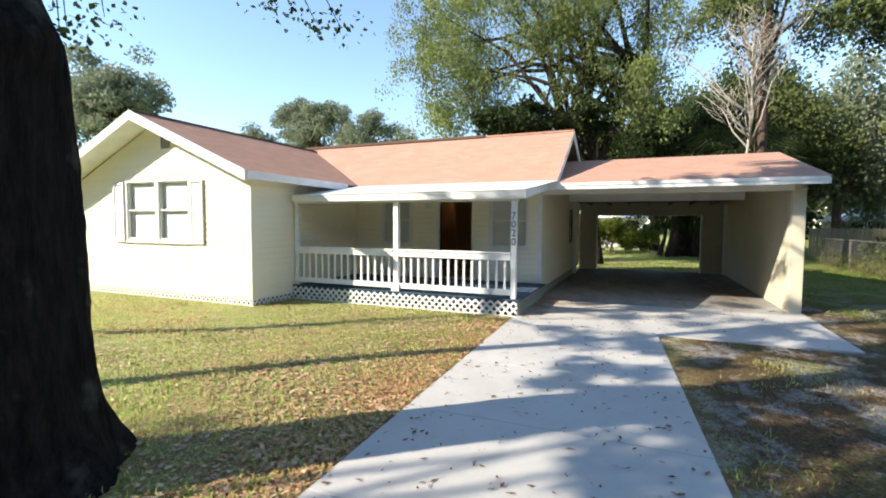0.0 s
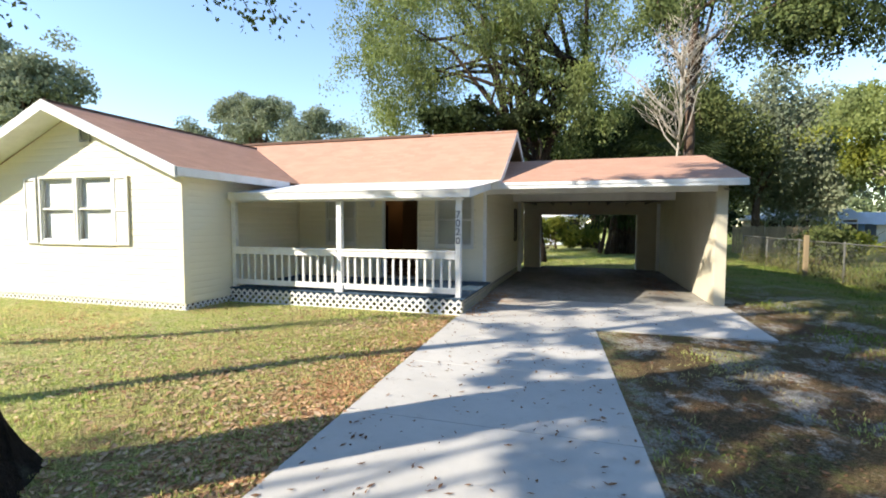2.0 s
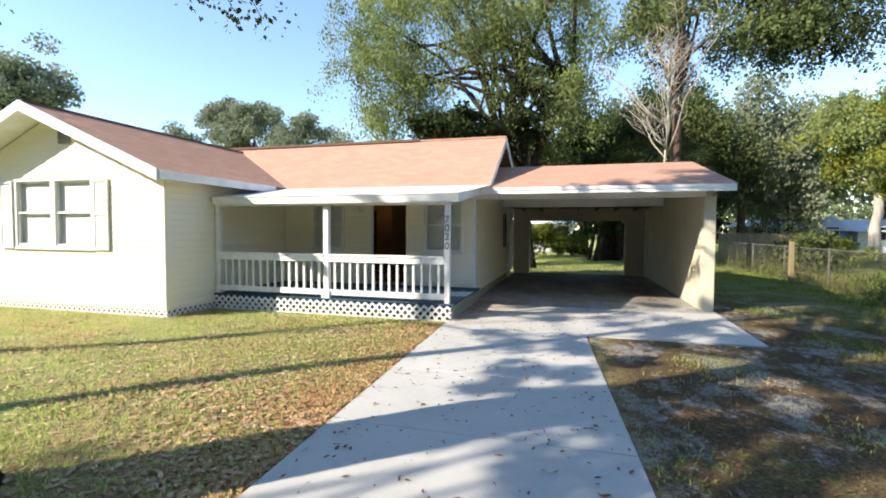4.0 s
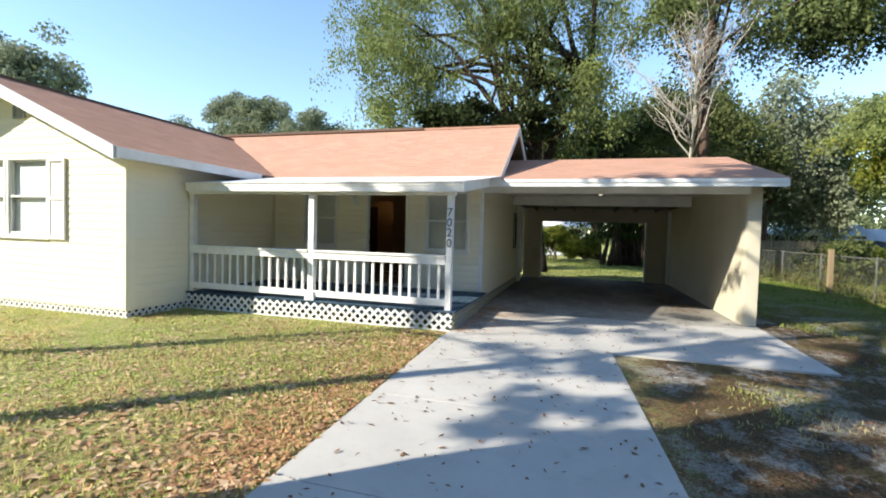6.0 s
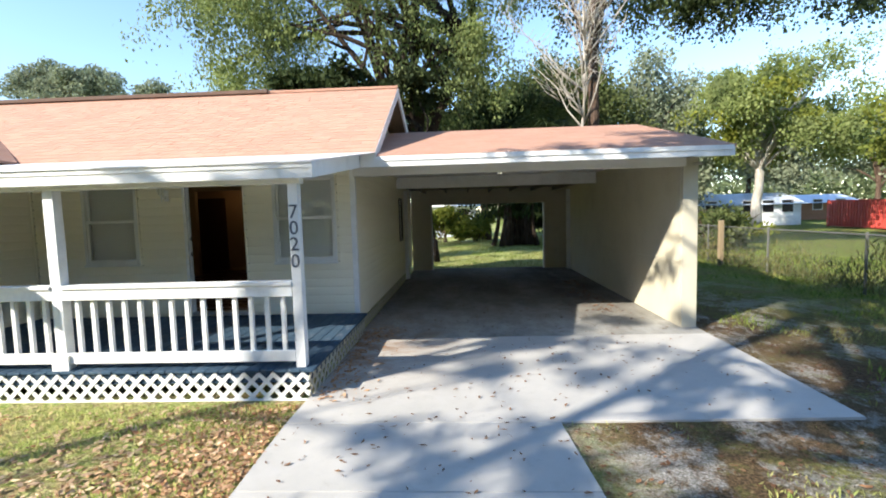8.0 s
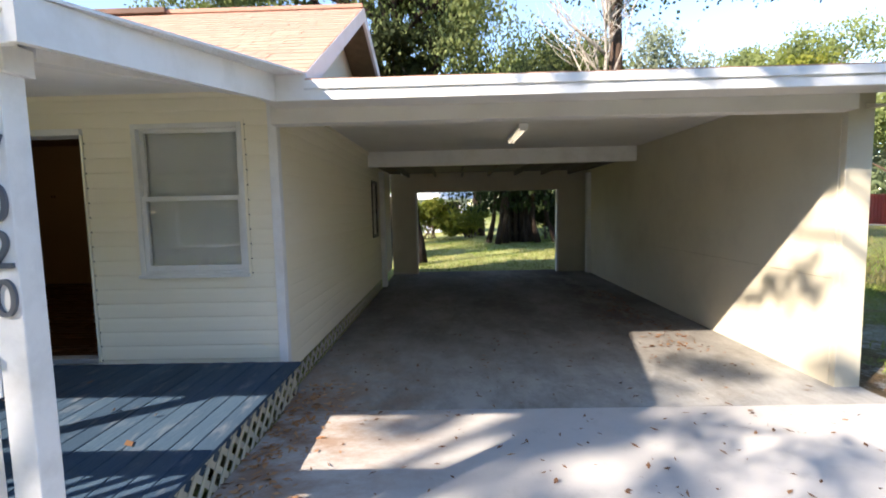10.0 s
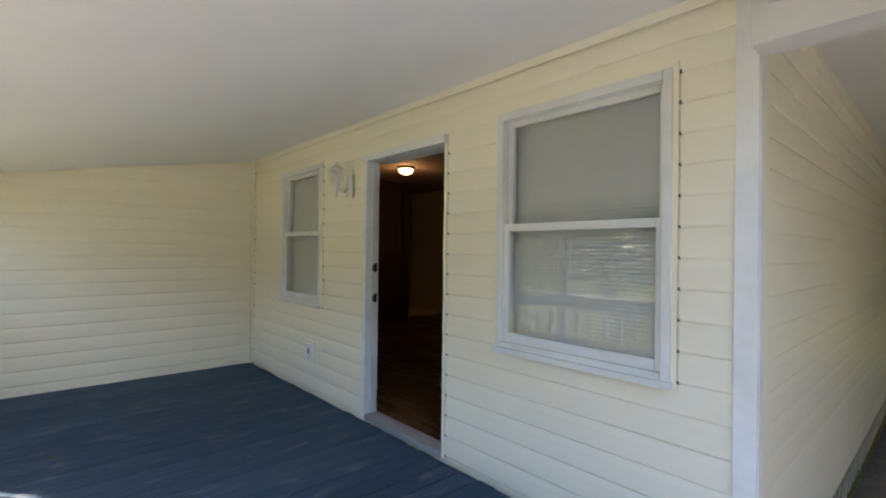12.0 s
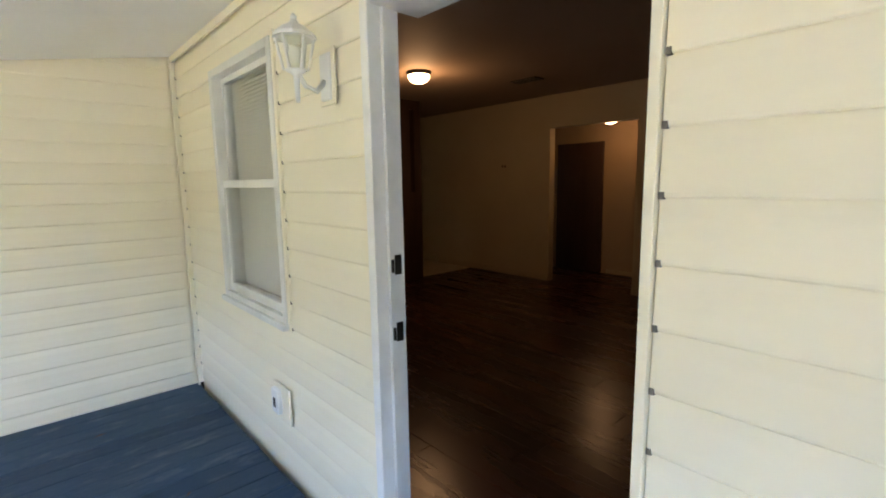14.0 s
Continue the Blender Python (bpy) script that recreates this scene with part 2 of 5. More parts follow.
CARPORT_SLAB = mat_stained_shaded()
LAWN = mat_ground()
GLASS = mat_glass()
BLIND = mat_paint("blind_vinyl", (0.68, 0.675, 0.65), (0.60, 0.595, 0.565), 0.5)
# lighter copy of the blind colour, stands for sun on the wing blinds
BLIND_SUNLIT = mat_paint("sunlit_blind_vinyl", (0.92, 0.92, 0.90), (0.86, 0.86, 0.84), 0.5)
DARK_METAL = Mat("dark_metal", (0.06, 0.055, 0.05), 0.35, 0.9).m
NUMBER = Mat("number_grey", (0.10, 0.11, 0.13), 0.45).m
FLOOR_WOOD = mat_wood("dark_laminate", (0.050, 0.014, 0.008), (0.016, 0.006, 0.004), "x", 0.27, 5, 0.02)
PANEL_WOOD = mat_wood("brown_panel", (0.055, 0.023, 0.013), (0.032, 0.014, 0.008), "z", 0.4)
# browner than the room walls, so the hall's dimness is in the colour
HALL_DIMMED = mat_paint("dimmed_hall_paint", (0.30, 0.21, 0.12), (0.24, 0.165, 0.095), 0.6, 1.0)
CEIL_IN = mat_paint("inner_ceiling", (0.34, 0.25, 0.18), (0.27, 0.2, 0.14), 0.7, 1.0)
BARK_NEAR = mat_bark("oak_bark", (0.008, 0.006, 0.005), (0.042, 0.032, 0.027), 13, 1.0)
BARK_BROWN = mat_bark("brown_bark", (0.07, 0.045, 0.032), (0.17, 0.115, 0.085), 9, 0.8)
BARK_DUSK = mat_bark("dark_brown_bark", (0.022, 0.016, 0.012), (0.085, 0.062, 0.048), 9, 0.8)
BARK_ROOT = mat_bark("root_bark", (0.022, 0.014, 0.01), (0.085, 0.058, 0.042), 9, 0.8)
BARK_GREY = mat_bark("grey_dead_wood", (0.36, 0.32, 0.27), (0.58, 0.53, 0.46), 9, 0.6)
LEAF_LIGHT = mat_leaf("leaf_light", (0.16, 0.21, 0.06), (0.33, 0.37, 0.14), (0.17, 0.205, 0.09), 0.45)
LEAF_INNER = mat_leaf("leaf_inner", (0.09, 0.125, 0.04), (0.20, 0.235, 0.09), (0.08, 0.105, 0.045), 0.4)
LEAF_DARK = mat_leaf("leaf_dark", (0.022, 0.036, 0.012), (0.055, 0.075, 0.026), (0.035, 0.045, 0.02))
# next two leaf colours are paled to paint in the haze of distance
LEAF_FAR_HAZE = mat_leaf("leaf_far_haze", (0.20, 0.235, 0.15), (0.31, 0.33, 0.22), (0.15, 0.185, 0.125))
LEAF_WOODS_HAZE = mat_leaf("leaf_woods_haze", (0.12, 0.155, 0.075), (0.20, 0.23, 0.11), (0.10, 0.13, 0.07))
LEAF_MID = mat_leaf("leaf_mid", (0.085, 0.11, 0.035), (0.17, 0.19, 0.07), (0.06, 0.08, 0.03))
LEAF_YELLOW = mat_leaf("leaf_yellow_green", (0.15, 0.19, 0.03), (0.34, 0.33, 0.06), (0.13, 0.17, 0.045), 0.45)
LEAF_OAK = mat_leaf("leaf_oak", (0.035, 0.055, 0.015), (0.08, 0.11, 0.03))
MOSS = mat_leaf("grey_moss", (0.16, 0.17, 0.13), (0.25, 0.25, 0.19))
LITTER_DARK = mat_leaf("dark_fallen_leaf", (0.09, 0.045, 0.025), (0.30, 0.17, 0.09), (0.16, 0.075, 0.04), 0.1)
GRASS = mat_leaf("grass_blade", (0.25, 0.36, 0.07), (0.66, 0.64, 0.25), (0.72, 0.58, 0.32), 0.5)
# greener blades, with the side yard's shade put into their colour
SHADED_YARD_GRASS = mat_leaf("shaded_yard_grass_blade", (0.08, 0.14, 0.022), (0.30, 0.36, 0.08), (0.36, 0.30, 0.13), 0.4)
LITTER_RUST = mat_leaf("rusty_fallen_leaf", (0.26, 0.115, 0.05), (0.66, 0.43, 0.25), (0.44, 0.23, 0.11), 0.15)
LITTER = mat_leaf("fallen_leaf", (0.20, 0.10, 0.05), (0.74, 0.56, 0.37), (0.44, 0.24, 0.11), 0.15)
RED = mat_paint("red_container_paint", (0.50, 0.075, 0.06), (0.32, 0.07, 0.055), 0.5)
BLUE = mat_paint("blue_bin_plastic", (0.02, 0.06, 0.42), (0.02, 0.05, 0.28), 0.4)
BLUE_WALL = mat_paint("blue_house_paint", (0.10, 0.19, 0.44), (0.08, 0.14, 0.32), 0.6)
BLUE_ROOF = mat_paint("pale_metal_roof", (0.60, 0.65, 0.74), (0.45, 0.5, 0.58), 0.4)
FENCE_WOOD = mat_wood("fence_wood", (0.34, 0.25, 0.14), (0.24, 0.18, 0.11), "z", 0.8)
GREY_METAL = mat_paint("galvanised", (0.30, 0.31, 0.31), (0.28, 0.27, 0.26), 0.45)
OLD_WIRE = mat_paint("dull_wire", (0.11, 0.11, 0.10), (0.07, 0.06, 0.05), 0.7)
LAMP_GLOW = mat_glow("lit_dome", (1.0, 0.58, 0.25), 1.7)
DARK_BOARD = mat_wood("dark_boards", (0.17, 0.145, 0.12), (0.11, 0.09, 0.075), "x", 0.8)
TUBE = Mat("frosted_bulb", (0.78, 0.76, 0.70), 0.35).m
LIT_TUBE = mat_glow("lit_tube", (1.0, 0.90, 0.70), 0.32)
BRICKISH = mat_paint("far_brick", (0.36, 0.18, 0.11), (0.26, 0.13, 0.08), 0.85)


# ---------- builders ----------
def box(bm, x0, x1, y0, y1, z0, z1):
    v = [bm.verts.new(p) for p in ((x0, y0, z0), (x1, y0, z0), (x1, y1, z0), (x0, y1, z0), (x0, y0, z1), (x1, y0, z1), (x1, y1, z1), (x0, y1, z1))]
    for f in ((3, 2, 1, 0), (4, 5, 6, 7), (0, 1, 5, 4), (1, 2, 6, 5), (2, 3, 7, 6), (3, 0, 4, 7)):
        bm.faces.new([v[i] for i in f])
    return bm


def boxes(*list_of, bevel=0.0):
    bm = bmesh.new()
    for b in list_of:
        box(bm, *b)
    if bevel:
        bmesh.ops.bevel(bm, geom=bm.edges[:], offset=bevel, segments=2, affect="EDGES", profile=0.6)
    return bm


def prism(bm, pts, way):
    """A solid from a flat outline, pushed along way."""
    a = [bm.verts.new(p) for p in pts]
    b = [bm.verts.new(Vector(p) + Vector(way)) for p in pts]
    n = len(pts)
    bm.faces.new(a[::-1])
    bm.faces.new(b)
    for i in range(n):
        bm.faces.new((a[i], a[(i + 1) % n], b[(i + 1) % n], b[i]))
    bmesh.ops.recalc_face_normals(bm, faces=bm.faces[:])
    return bm


def mesh_of(bm, name, material, smooth=False):
    me = bpy.data.meshes.new(name)
    bm.to_mesh(me)
    bm.free()
    for m in (material if isinstance(material, (list, tuple)) else [material]):
        me.materials.append(m)
    if smooth:
        for p in me.polygons:
            p.use_smooth = True
    return me


def part(name, bm, material, parent=None, label="", smooth=False):
    ob = new(name, mesh_of(bm, name, material, smooth) if not isinstance(bm, bpy.types.Mesh) else bm)
    ob.parent = parent
    if label:
        ob["label"] = label
    return ob


def thing(name, label, category, group="", m=None, kind=""):
    ob = new(name)
    ob.empty_display_size = 0.1
    if m is not None:
        ob.matrix_basis = m
    return tagged(ob, label, category, group, kind)


def structure(name, bm, material, label, category):
    return tagged(part(name, bm, material), label, category, kind="structure")


def raw_mesh(name, verts, faces, material, smooth=False):
    me = bpy.data.meshes.new(name)
    me.from_pydata(verts, [], faces)
    me.materials.append(material)
    if smooth:
        me.polygons.foreach_set("use_smooth", [True] * len(me.polygons))
    me.update()
    return me


def tube(verts, faces, pts, radii, sides=8):
    """Adds a tapered tube along pts to the lists."""
    start = len(verts)
    n = len(pts)
    for i in range(n):
        p = Vector(pts[i])
        d = (Vector(pts[min(i + 1, n - 1)]) - Vector(pts[max(i - 1, 0)])).normalized()
        u = d.cross(Vector((0.31, 0.87, 0.11))).normalized()
        w = d.cross(u)
        for k in range(sides):
            a = 2 * math.pi * k / sides
            verts.append(p + (u * math.cos(a) + w * math.sin(a)) * radii[i])
    for i in range(n - 1):
        for k in range(sides):
            a, b = start + i * sides + k, start + i * sides + (k + 1) % sides
            faces.append((a, b, b + sides, a + sides))
    faces.append([start + k for k in range(sides)][::-1])
    faces.append([start + (n - 1) * sides + k for k in range(sides)])


def lathe(profile, sides=20):
    """A turned solid from (radius, z) pairs."""
    bm = bmesh.new()
    rings = [[bm.verts.new((r * math.cos(2 * math.pi * k / sides), r * math.sin(2 * math.pi * k / sides), z)) for k in range(sides)] for r, z in profile]
    for a, b in zip(rings, rings[1:]):
        for k in range(sides):
            bm.faces.new((a[k], a[(k + 1) % sides], b[(k + 1) % sides], b[k]))
    bm.faces.new(rings[0][::-1])
    bm.faces.new(rings[-1])
    bmesh.ops.recalc_face_normals(bm, faces=bm.faces[:])
    return bm


# ---------- plan ----------
DECK_Z = 0.30
WING_X, WING_Y, WING_L = -5.16, -3.82, -10.90
POST_Y = -2.50
DECK_FRONT, DECK_RIGHT = -2.60, 0.08
DOOR_L, DOOR_R, DOOR_TOP = -2.65, -1.75, 2.36
WIN_R = (-1.245, -0.35, 1.14, 2.40)      # porch window beside the corner: x0, x1, z0, z1
WIN_L = (-4.29, -3.49, 1.165, 2.41)      # porch window beyond the door
CP_R = (4.86, 5.08)                     # carport's outer wall
CP_END = 7.54
FLOOR_Z = 0.34
COURSE = 0.131

# ---------- ground ----------
gx = sorted(set([-400, -150, -60, -30] + [x * 0.5 for x in range(-30, 41)] + [30, 60, 150, 400]))
gy = sorted(set([-400, -150, -60, -30] + [y * 0.5 for y in range(-36, 61)] + [45, 80, 150, 400]))


def ground_z(x, y):
    """Low swells, flat under the house and the drive."""
    z = 0.05 * noise.noise(Vector((x * 0.35, y * 0.35, 0))) - 0.03
    flat = max(0.0, min(1.0, (abs(x - 1.3) - 1.6) / 1.5)) if y < -3 else max(0.0, min(1.0, (x - 5.3) / 1.5))
    if x < -0.2 and y > -4.3:
        flat = 0.0
    if y > 8.0:
        flat = 1.0
    return z * flat - 0.02


structure("ground", raw_mesh("ground", [(x, y, ground_z(x, y)) for y in gy for x in gx],
          [(j * len(gx) + i, j * len(gx) + i + 1, (j + 1) * len(gx) + i + 1, (j + 1) * len(gx) + i) for j in range(len(gy) - 1) for i in range(len(gx) - 1)], LAWN, True),
          LAWN, "patchy dry lawn with fallen leaves and sandy soil", "ground")

# driveway: slabs with open joints
drive = structure("driveway", boxes((0.3, 2.45, -19.0, -3.2, -0.12, -0.05)), HOLLOW, "worn grey concrete driveway with joints", "driveway")


def slab(pts, parent, material=CONCRETE, top=0.0):
    bm = bmesh.new()
    prism(bm, [(x, y, -0.10) for x, y in pts], (0, 0, 0.10 + top))
    bmesh.ops.bevel(bm, geom=[e for e in bm.edges if all(v.co.z > top - 0.01 for v in e.verts)], offset=0.003, segments=1, affect="EDGES")
    return part("slab", bm, material, parent)


def drive_l(y):
    return 0.02 - 0.032 * (y + 2.6)


def drive_r(y):
    return 2.44 - 0.064 * (y + 3.14)


cuts = [-3.155, -4.16, -5.60, -7.20, -8.70, -10.2, -11.7, -13.2, -14.7, -16.2, -17.7, -19.2]
for a, b in zip(cuts, cuts[1:]):
    slab([(drive_l(b), b + 0.004), (drive_r(b), b + 0.004), (drive_r(a), a - 0.004), (drive_l(a), a - 0.004)], drive)
apron = structure("carport_apron", boxes((0.15, 4.8, -3.0, -0.45, -0.12, -0.05)), HOLLOW, "pale concrete apron widening towards the carport", "apron")
slab([(drive_l(-3.14), -3.151), (2.44, -3.151), (5.0, -3.10), (5.08, -0.405), (0.10, -0.405)], apron, APRON)
carport_floor = structure("carport_floor", boxes((0.02, 5.08, -0.40, 7.9, -0.10, 0.0)), CARPORT_SLAB, "oil-stained concrete carport floor, painted darker inside for shade", "floor")


# ---------- walls and siding ----------
def board_mesh(name):
    """One siding course, one metre long along x, proud towards -y; its ends are open and dark."""
    bm = bmesh.new()
    prof = ((0.0, 0.002), (-0.0075, 0.0), (-0.0105, 0.004), (-0.0118, 0.010), (-0.0112, 0.045), (-0.0078, 0.095), (-0.002, COURSE), (0.0, COURSE))
    a = [bm.verts.new((0, y, z)) for y, z in prof]
    b = [bm.verts.new((1, y, z)) for y, z in prof]
    n = len(prof)
    for i in range(n):
        bm.faces.new((a[i], a[(i + 1) % n], b[(i + 1) % n], b[i]))
    bm.faces.new(a[::-1])
    bm.faces.new(b)
    bmesh.ops.recalc_face_normals(bm, faces=bm.faces[:])
    return mesh_of(bm, name, SIDING)


BOARD = board_mesh("siding_board")


def siding(wall, at, u0, u1, z0, z1, holes=(), roof=None):
    """Courses on a wall. at(u): the pose of a board that starts at u. holes: (u0, u1, z0, z1). roof(z): the u span left under a gable."""
    z = z0
    while z < z1 - 0.02:
        spans = [(u0, u1) if roof is None else roof(z + COURSE, u0, u1)]
        mid = z + COURSE / 2
        for h0, h1, a, b in holes:
            if a < mid < b:
                cut = []
                for s, e in spans:
                    if h0 > s and h1 < e:
                        cut += [(s, h0), (h1, e)]
                    else:
                        cut.append((s, e))
                spans = cut
        for s, e in spans:
            if e - s > 0.03:
                o = new("siding_board", BOARD)
                o.parent = wall
                o.matrix_basis = at(s + 0.004, z) @ Matrix.Diagonal((e - s - 0.008, 1, min(1.0, (z1 - z) / COURSE), 1))
        z += COURSE


NOTCH = mesh_of(boxes((-0.005, 0.005, -0.0135, -0.003, -0.002, 0.012)), "gap_shade_block", GAP_SHADE)


def notches(wall, x, y, z0, z1, first):
    """Small dark blocks at the butt of each course, where it runs into a channel; they paint the shade of open gaps."""
    z = first
    while z < z1:
        if z > z0:
            o = part("gap_shade_block", NOTCH, None, wall)
            o.location = (x, y, z)
        z += COURSE


def wall_with(name, x0, x1, y0, y1, z0, z1, holes, material, label):
    """A wall along x with openings through it."""
    bm = bmesh.new()
    xs = sorted({x0, x1, *[h[0] for h in holes], *[h[1] for h in holes]})
    for a, b in zip(xs, xs[1:]):
        gaps = sorted((h[2], h[3]) for h in holes if h[0] <= a + 1e-6 and h[1] >= b - 1e-6)
        z = z0
        for g0, g1 in gaps:
            if g0 > z:
                box(bm, a, b, y0, y1, z, g0)
            z = g1
        if z1 > z:
            box(bm, a, b, y0, y1, z, z1)
    return structure(name, bm, material, label, "wall")


def gap(w, m=0.0):
    return (w[0] - m, w[1] + m, w[2] - m, w[3] + m)


DOOR_HOLE = (DOOR_L - 0.12, DOOR_R + 0.02, FLOOR_Z - 0.05, DOOR_TOP + 0.03)
porch_wall = wall_with("wall_porch", WING_X, 0.0, 0.018, 0.16, 0.10, 2.93, [DOOR_HOLE, gap(WIN_R, 0.02), gap(WIN_L, 0.02)], SIDING, "cream vinyl-sided front wall under the porch roof")
siding(porch_wall, lambda u, z: pose(u, 0.018, z), WING_X + 0.03, -0.06, DECK_Z + 0.02, 2.72,
       [(DOOR_L - 0.052, DOOR_R + 0.022, 0.2, DOOR_TOP + 0.06), gap(WIN_R, 0.064), gap(WIN_L, 0.064)])
for nx, a, b in ((DOOR_R + 0.03, 0.3, 2.36), (WIN_R[1] + 0.068, 1.0, 2.42), (WIN_L[1] + 0.068, 1.0, 2.42), (WING_X + 0.032, 0.4, 2.6), (-0.066, 1.2, 2.6)):
    notches(porch_wall, nx, 0.018, a, b, DECK_Z + 0.02)
side_wall = structure("wall_carport_side", boxes((-0.16, -0.018, 0.16, 7.5, 0.16, 2.85)), SIDING, "cream vinyl-sided house wall facing the carport", "wall")
siding(side_wall, lambda u, z: pose(-0.018, u, z, 0, 0, 90), 0.06, 5.62, 0.17, 2.70, [(4.75, 5.35, 1.1, 2.2)])
wing_side = structure("wall_wing_side", boxes((WING_X - 0.16, WING_X - 0.018, WING_Y + 0.16, 0.0, 0.10, 2.75)), SIDING, "cream vinyl-sided side wall of the wing", "wall")
siding(wing_side, lambda u, z: pose(WING_X - 0.018, u, z, 0, 0, 90), WING_Y + 0.05, -0.03, 0.12, 2.68)
PEAK_X = (WING_X + WING_L) / 2


def under_gable(z, u0, u1):
    if z < 2.62:
        return (u0, u1)
    half = max(0.0, (3.90 - z) / 0.43)
    return (max(u0, PEAK_X - half), min(u1, PEAK_X + half))


WING_WINS = [(-8.98, -8.03, 1.30, 2.62), (-7.90, -6.96, 1.30, 2.62)]
bm = bmesh.new()
wing_front = wall_with("wall_wing_front", WING_L, WING_X - 0.001, WING_Y + 0.018, WING_Y + 0.16, 0.10, 2.66, [gap(w, 0.02) for w in WING_WINS], SIDING, "sunlit cream vinyl-sided gable wall of the wing")
prism(bm, [(WING_L, WING_Y + 0.018, 2.66), (WING_X, WING_Y + 0.018, 2.66), (PEAK_X, WING_Y + 0.018, 3.92)], (0, 0.14, 0))
part("gable", bm, SIDING, wing_front)
siding(wing_front, lambda u, z: pose(u, WING_Y + 0.018, z), WING_L + 0.05, WING_X - 0.05, 0.12, 3.84,
       [(-9.06, -6.88, 1.22, 2.70)], under_gable)
structure("wall_wing_far", boxes((WING_L, WING_L + 0.16, WING_Y + 0.16, 6.0, 0.1, 2.7)), SIDING, "cream vinyl-sided outer wall of the wing", "wall")
structure("wall_back", boxes((WING_L + 0.16, -0.16, 5.86, 6.0, 0.1, 2.7)), SIDING, "cream vinyl-sided back wall of the house", "wall")

# corner boards and channels
trim = structure("trim", boxes((-0.075, 0.004, -0.004, 0.02, 0.12, 2.66), (-0.02, 0.006, 0.0201, 0.075, 0.12, 2.66), bevel=0.003), WHITE, "white corner trim of the house", "trim")
part("corner_post", boxes((WING_X - 0.055, WING_X + 0.002, WING_Y - 0.002, WING_Y + 0.018, 0.11, 2.62), (WING_X - 0.018, WING_X + 0.004, WING_Y + 0.0181, WING_Y + 0.06, 0.11, 2.62), bevel=0.003), SIDING, trim)
part("inside_corner", boxes((WING_X - 0.002, WING_X + 0.025, -0.022, 0.016, DECK_Z, 2.68), bevel=0.003), SIDING, trim)
part("frieze", boxes((WING_X, 0.0, -0.012, 0.0, 2.655, 2.72)), SIDING, trim)


# ---------- windows ----------
def blind(name_label, x0, x1, y, z0, z1, step=0.0205, tilt=1, vinyl=BLIND):
    b = thing("window_blind", name_label, "blind", "blinds in the windows", pose((x0 + x1) / 2, y, z1))
    w = x1 - x0
    part("headrail", boxes((-w / 2, w / 2, -0.02, 0.02, -0.03, 0.0), bevel=0.003), vinyl, b)
    bm = bmesh.new()
    prism(bm, [(-w / 2, tilt * a, b) for a, b in ((-0.0045, 0.0115), (0.0, 0.0018), (0.0045, -0.0115), (0.0035, -0.0115), (-0.001, 0.0018), (-0.0055, 0.0115))], (w, 0, 0))
    me = mesh_of(bm, "slat", vinyl)
    z = -0.045
    while z > z0 - z1 + 0.03:
        o = part("slat", me, None, b)
        o.location = (0, 0, z)
        z -= step
    part("bottom_rail", boxes((-w / 2, w / 2, -0.012, 0.012, z0 - z1 + 0.005, z0 - z1 + 0.022), bevel=0.003), vinyl, b)
    return b


def window(name, w, y, trim_w=0.042, sill=True, channel=True, vinyl=BLIND):
    """A double-hung window in a wall whose face is at y, facing -y."""
    x0, x1, z0, z1 = w
    win = tagged(thing(name, "white double-hung window with a closed blind behind it", "window"), kind="structure")
    t = trim_w
    part("window_frame", boxes((x0 - t, x0, y - 0.012, y + 0.1, z0 - t, z1 + t), (x1, x1 + t, y - 0.012, y + 0.1, z0 - t, z1 + t),
                               (x0, x1, y - 0.012, y + 0.1, z1, z1 + t), (x0, x1, y - 0.012, y + 0.1, z0 - t, z0), bevel=0.004), SASH, win)
    if channel:
        c = t + 0.022
        part("siding_channel", boxes((x0 - c, x0 - t, y - 0.004, y + 0.02, z0 - c, z1 + c), (x1 + t, x1 + c, y - 0.004, y + 0.02, z0 - c, z1 + c),
                                     (x0 - t, x1 + t, y - 0.004, y + 0.02, z1 + t, z1 + c)), SIDING, win)
    zm = z0 + 0.515 * (z1 - z0)
    s = 0.032
    part("upper_sash", boxes((x0, x0 + s, y + 0.045, y + 0.075, zm, z1), (x1 - s, x1, y + 0.045, y + 0.075, zm, z1), (x0 + s, x1 - s, y + 0.045, y + 0.075, z1 - s, z1),
                             (x0 + s, x1 - s, y + 0.045, y + 0.075, zm, zm + 0.02), bevel=0.003), SASH, win)
    part("lower_sash", boxes((x0, x0 + s, y + 0.012, y + 0.043, z0, zm + 0.022), (x1 - s, x1, y + 0.012, y + 0.043, z0, zm + 0.022), (x0 + s, x1 - s, y + 0.012, y + 0.043, z0, z0 + 0.05),
                             (x0 + s, x1 - s, y + 0.012, y + 0.043, zm - 0.02, zm + 0.022), bevel=0.003), SASH, win)
    for nm, yy, a, b in (("upper_pane", y + 0.058, zm + 0.02, z1 - s), ("lower_pane", y + 0.026, z0 + 0.05, zm - 0.02)):
        p = part(nm, boxes((x0 + s, x1 - s, yy, yy + 0.004, a, b)), GLASS, win)
        p.visible_shadow = False
    if sill:
        part("window_sill", boxes((x0 - t - 0.01, x1 + t + 0.01, y - 0.035, y + 0.01, z0 - t - 0.018, z0 - t + 0.012), bevel=0.004), SASH, win)
    blind("closed off-white slatted blind behind the window pane", x0 + 0.01, x1 - 0.01, y + 0.10, z0, z1 + 0.035, tilt=-1, vinyl=vinyl)
    part("jamb_liner", boxes((x0 - 0.004, x0, y + 0.1, y + 0.16, z0, z1), (x1, x1 + 0.004, y + 0.1, y + 0.16, z0, z1)), SASH, win)
    return win


window("window_1", WIN_R, 0.0)
window("window_2", WIN_L, 0.0)
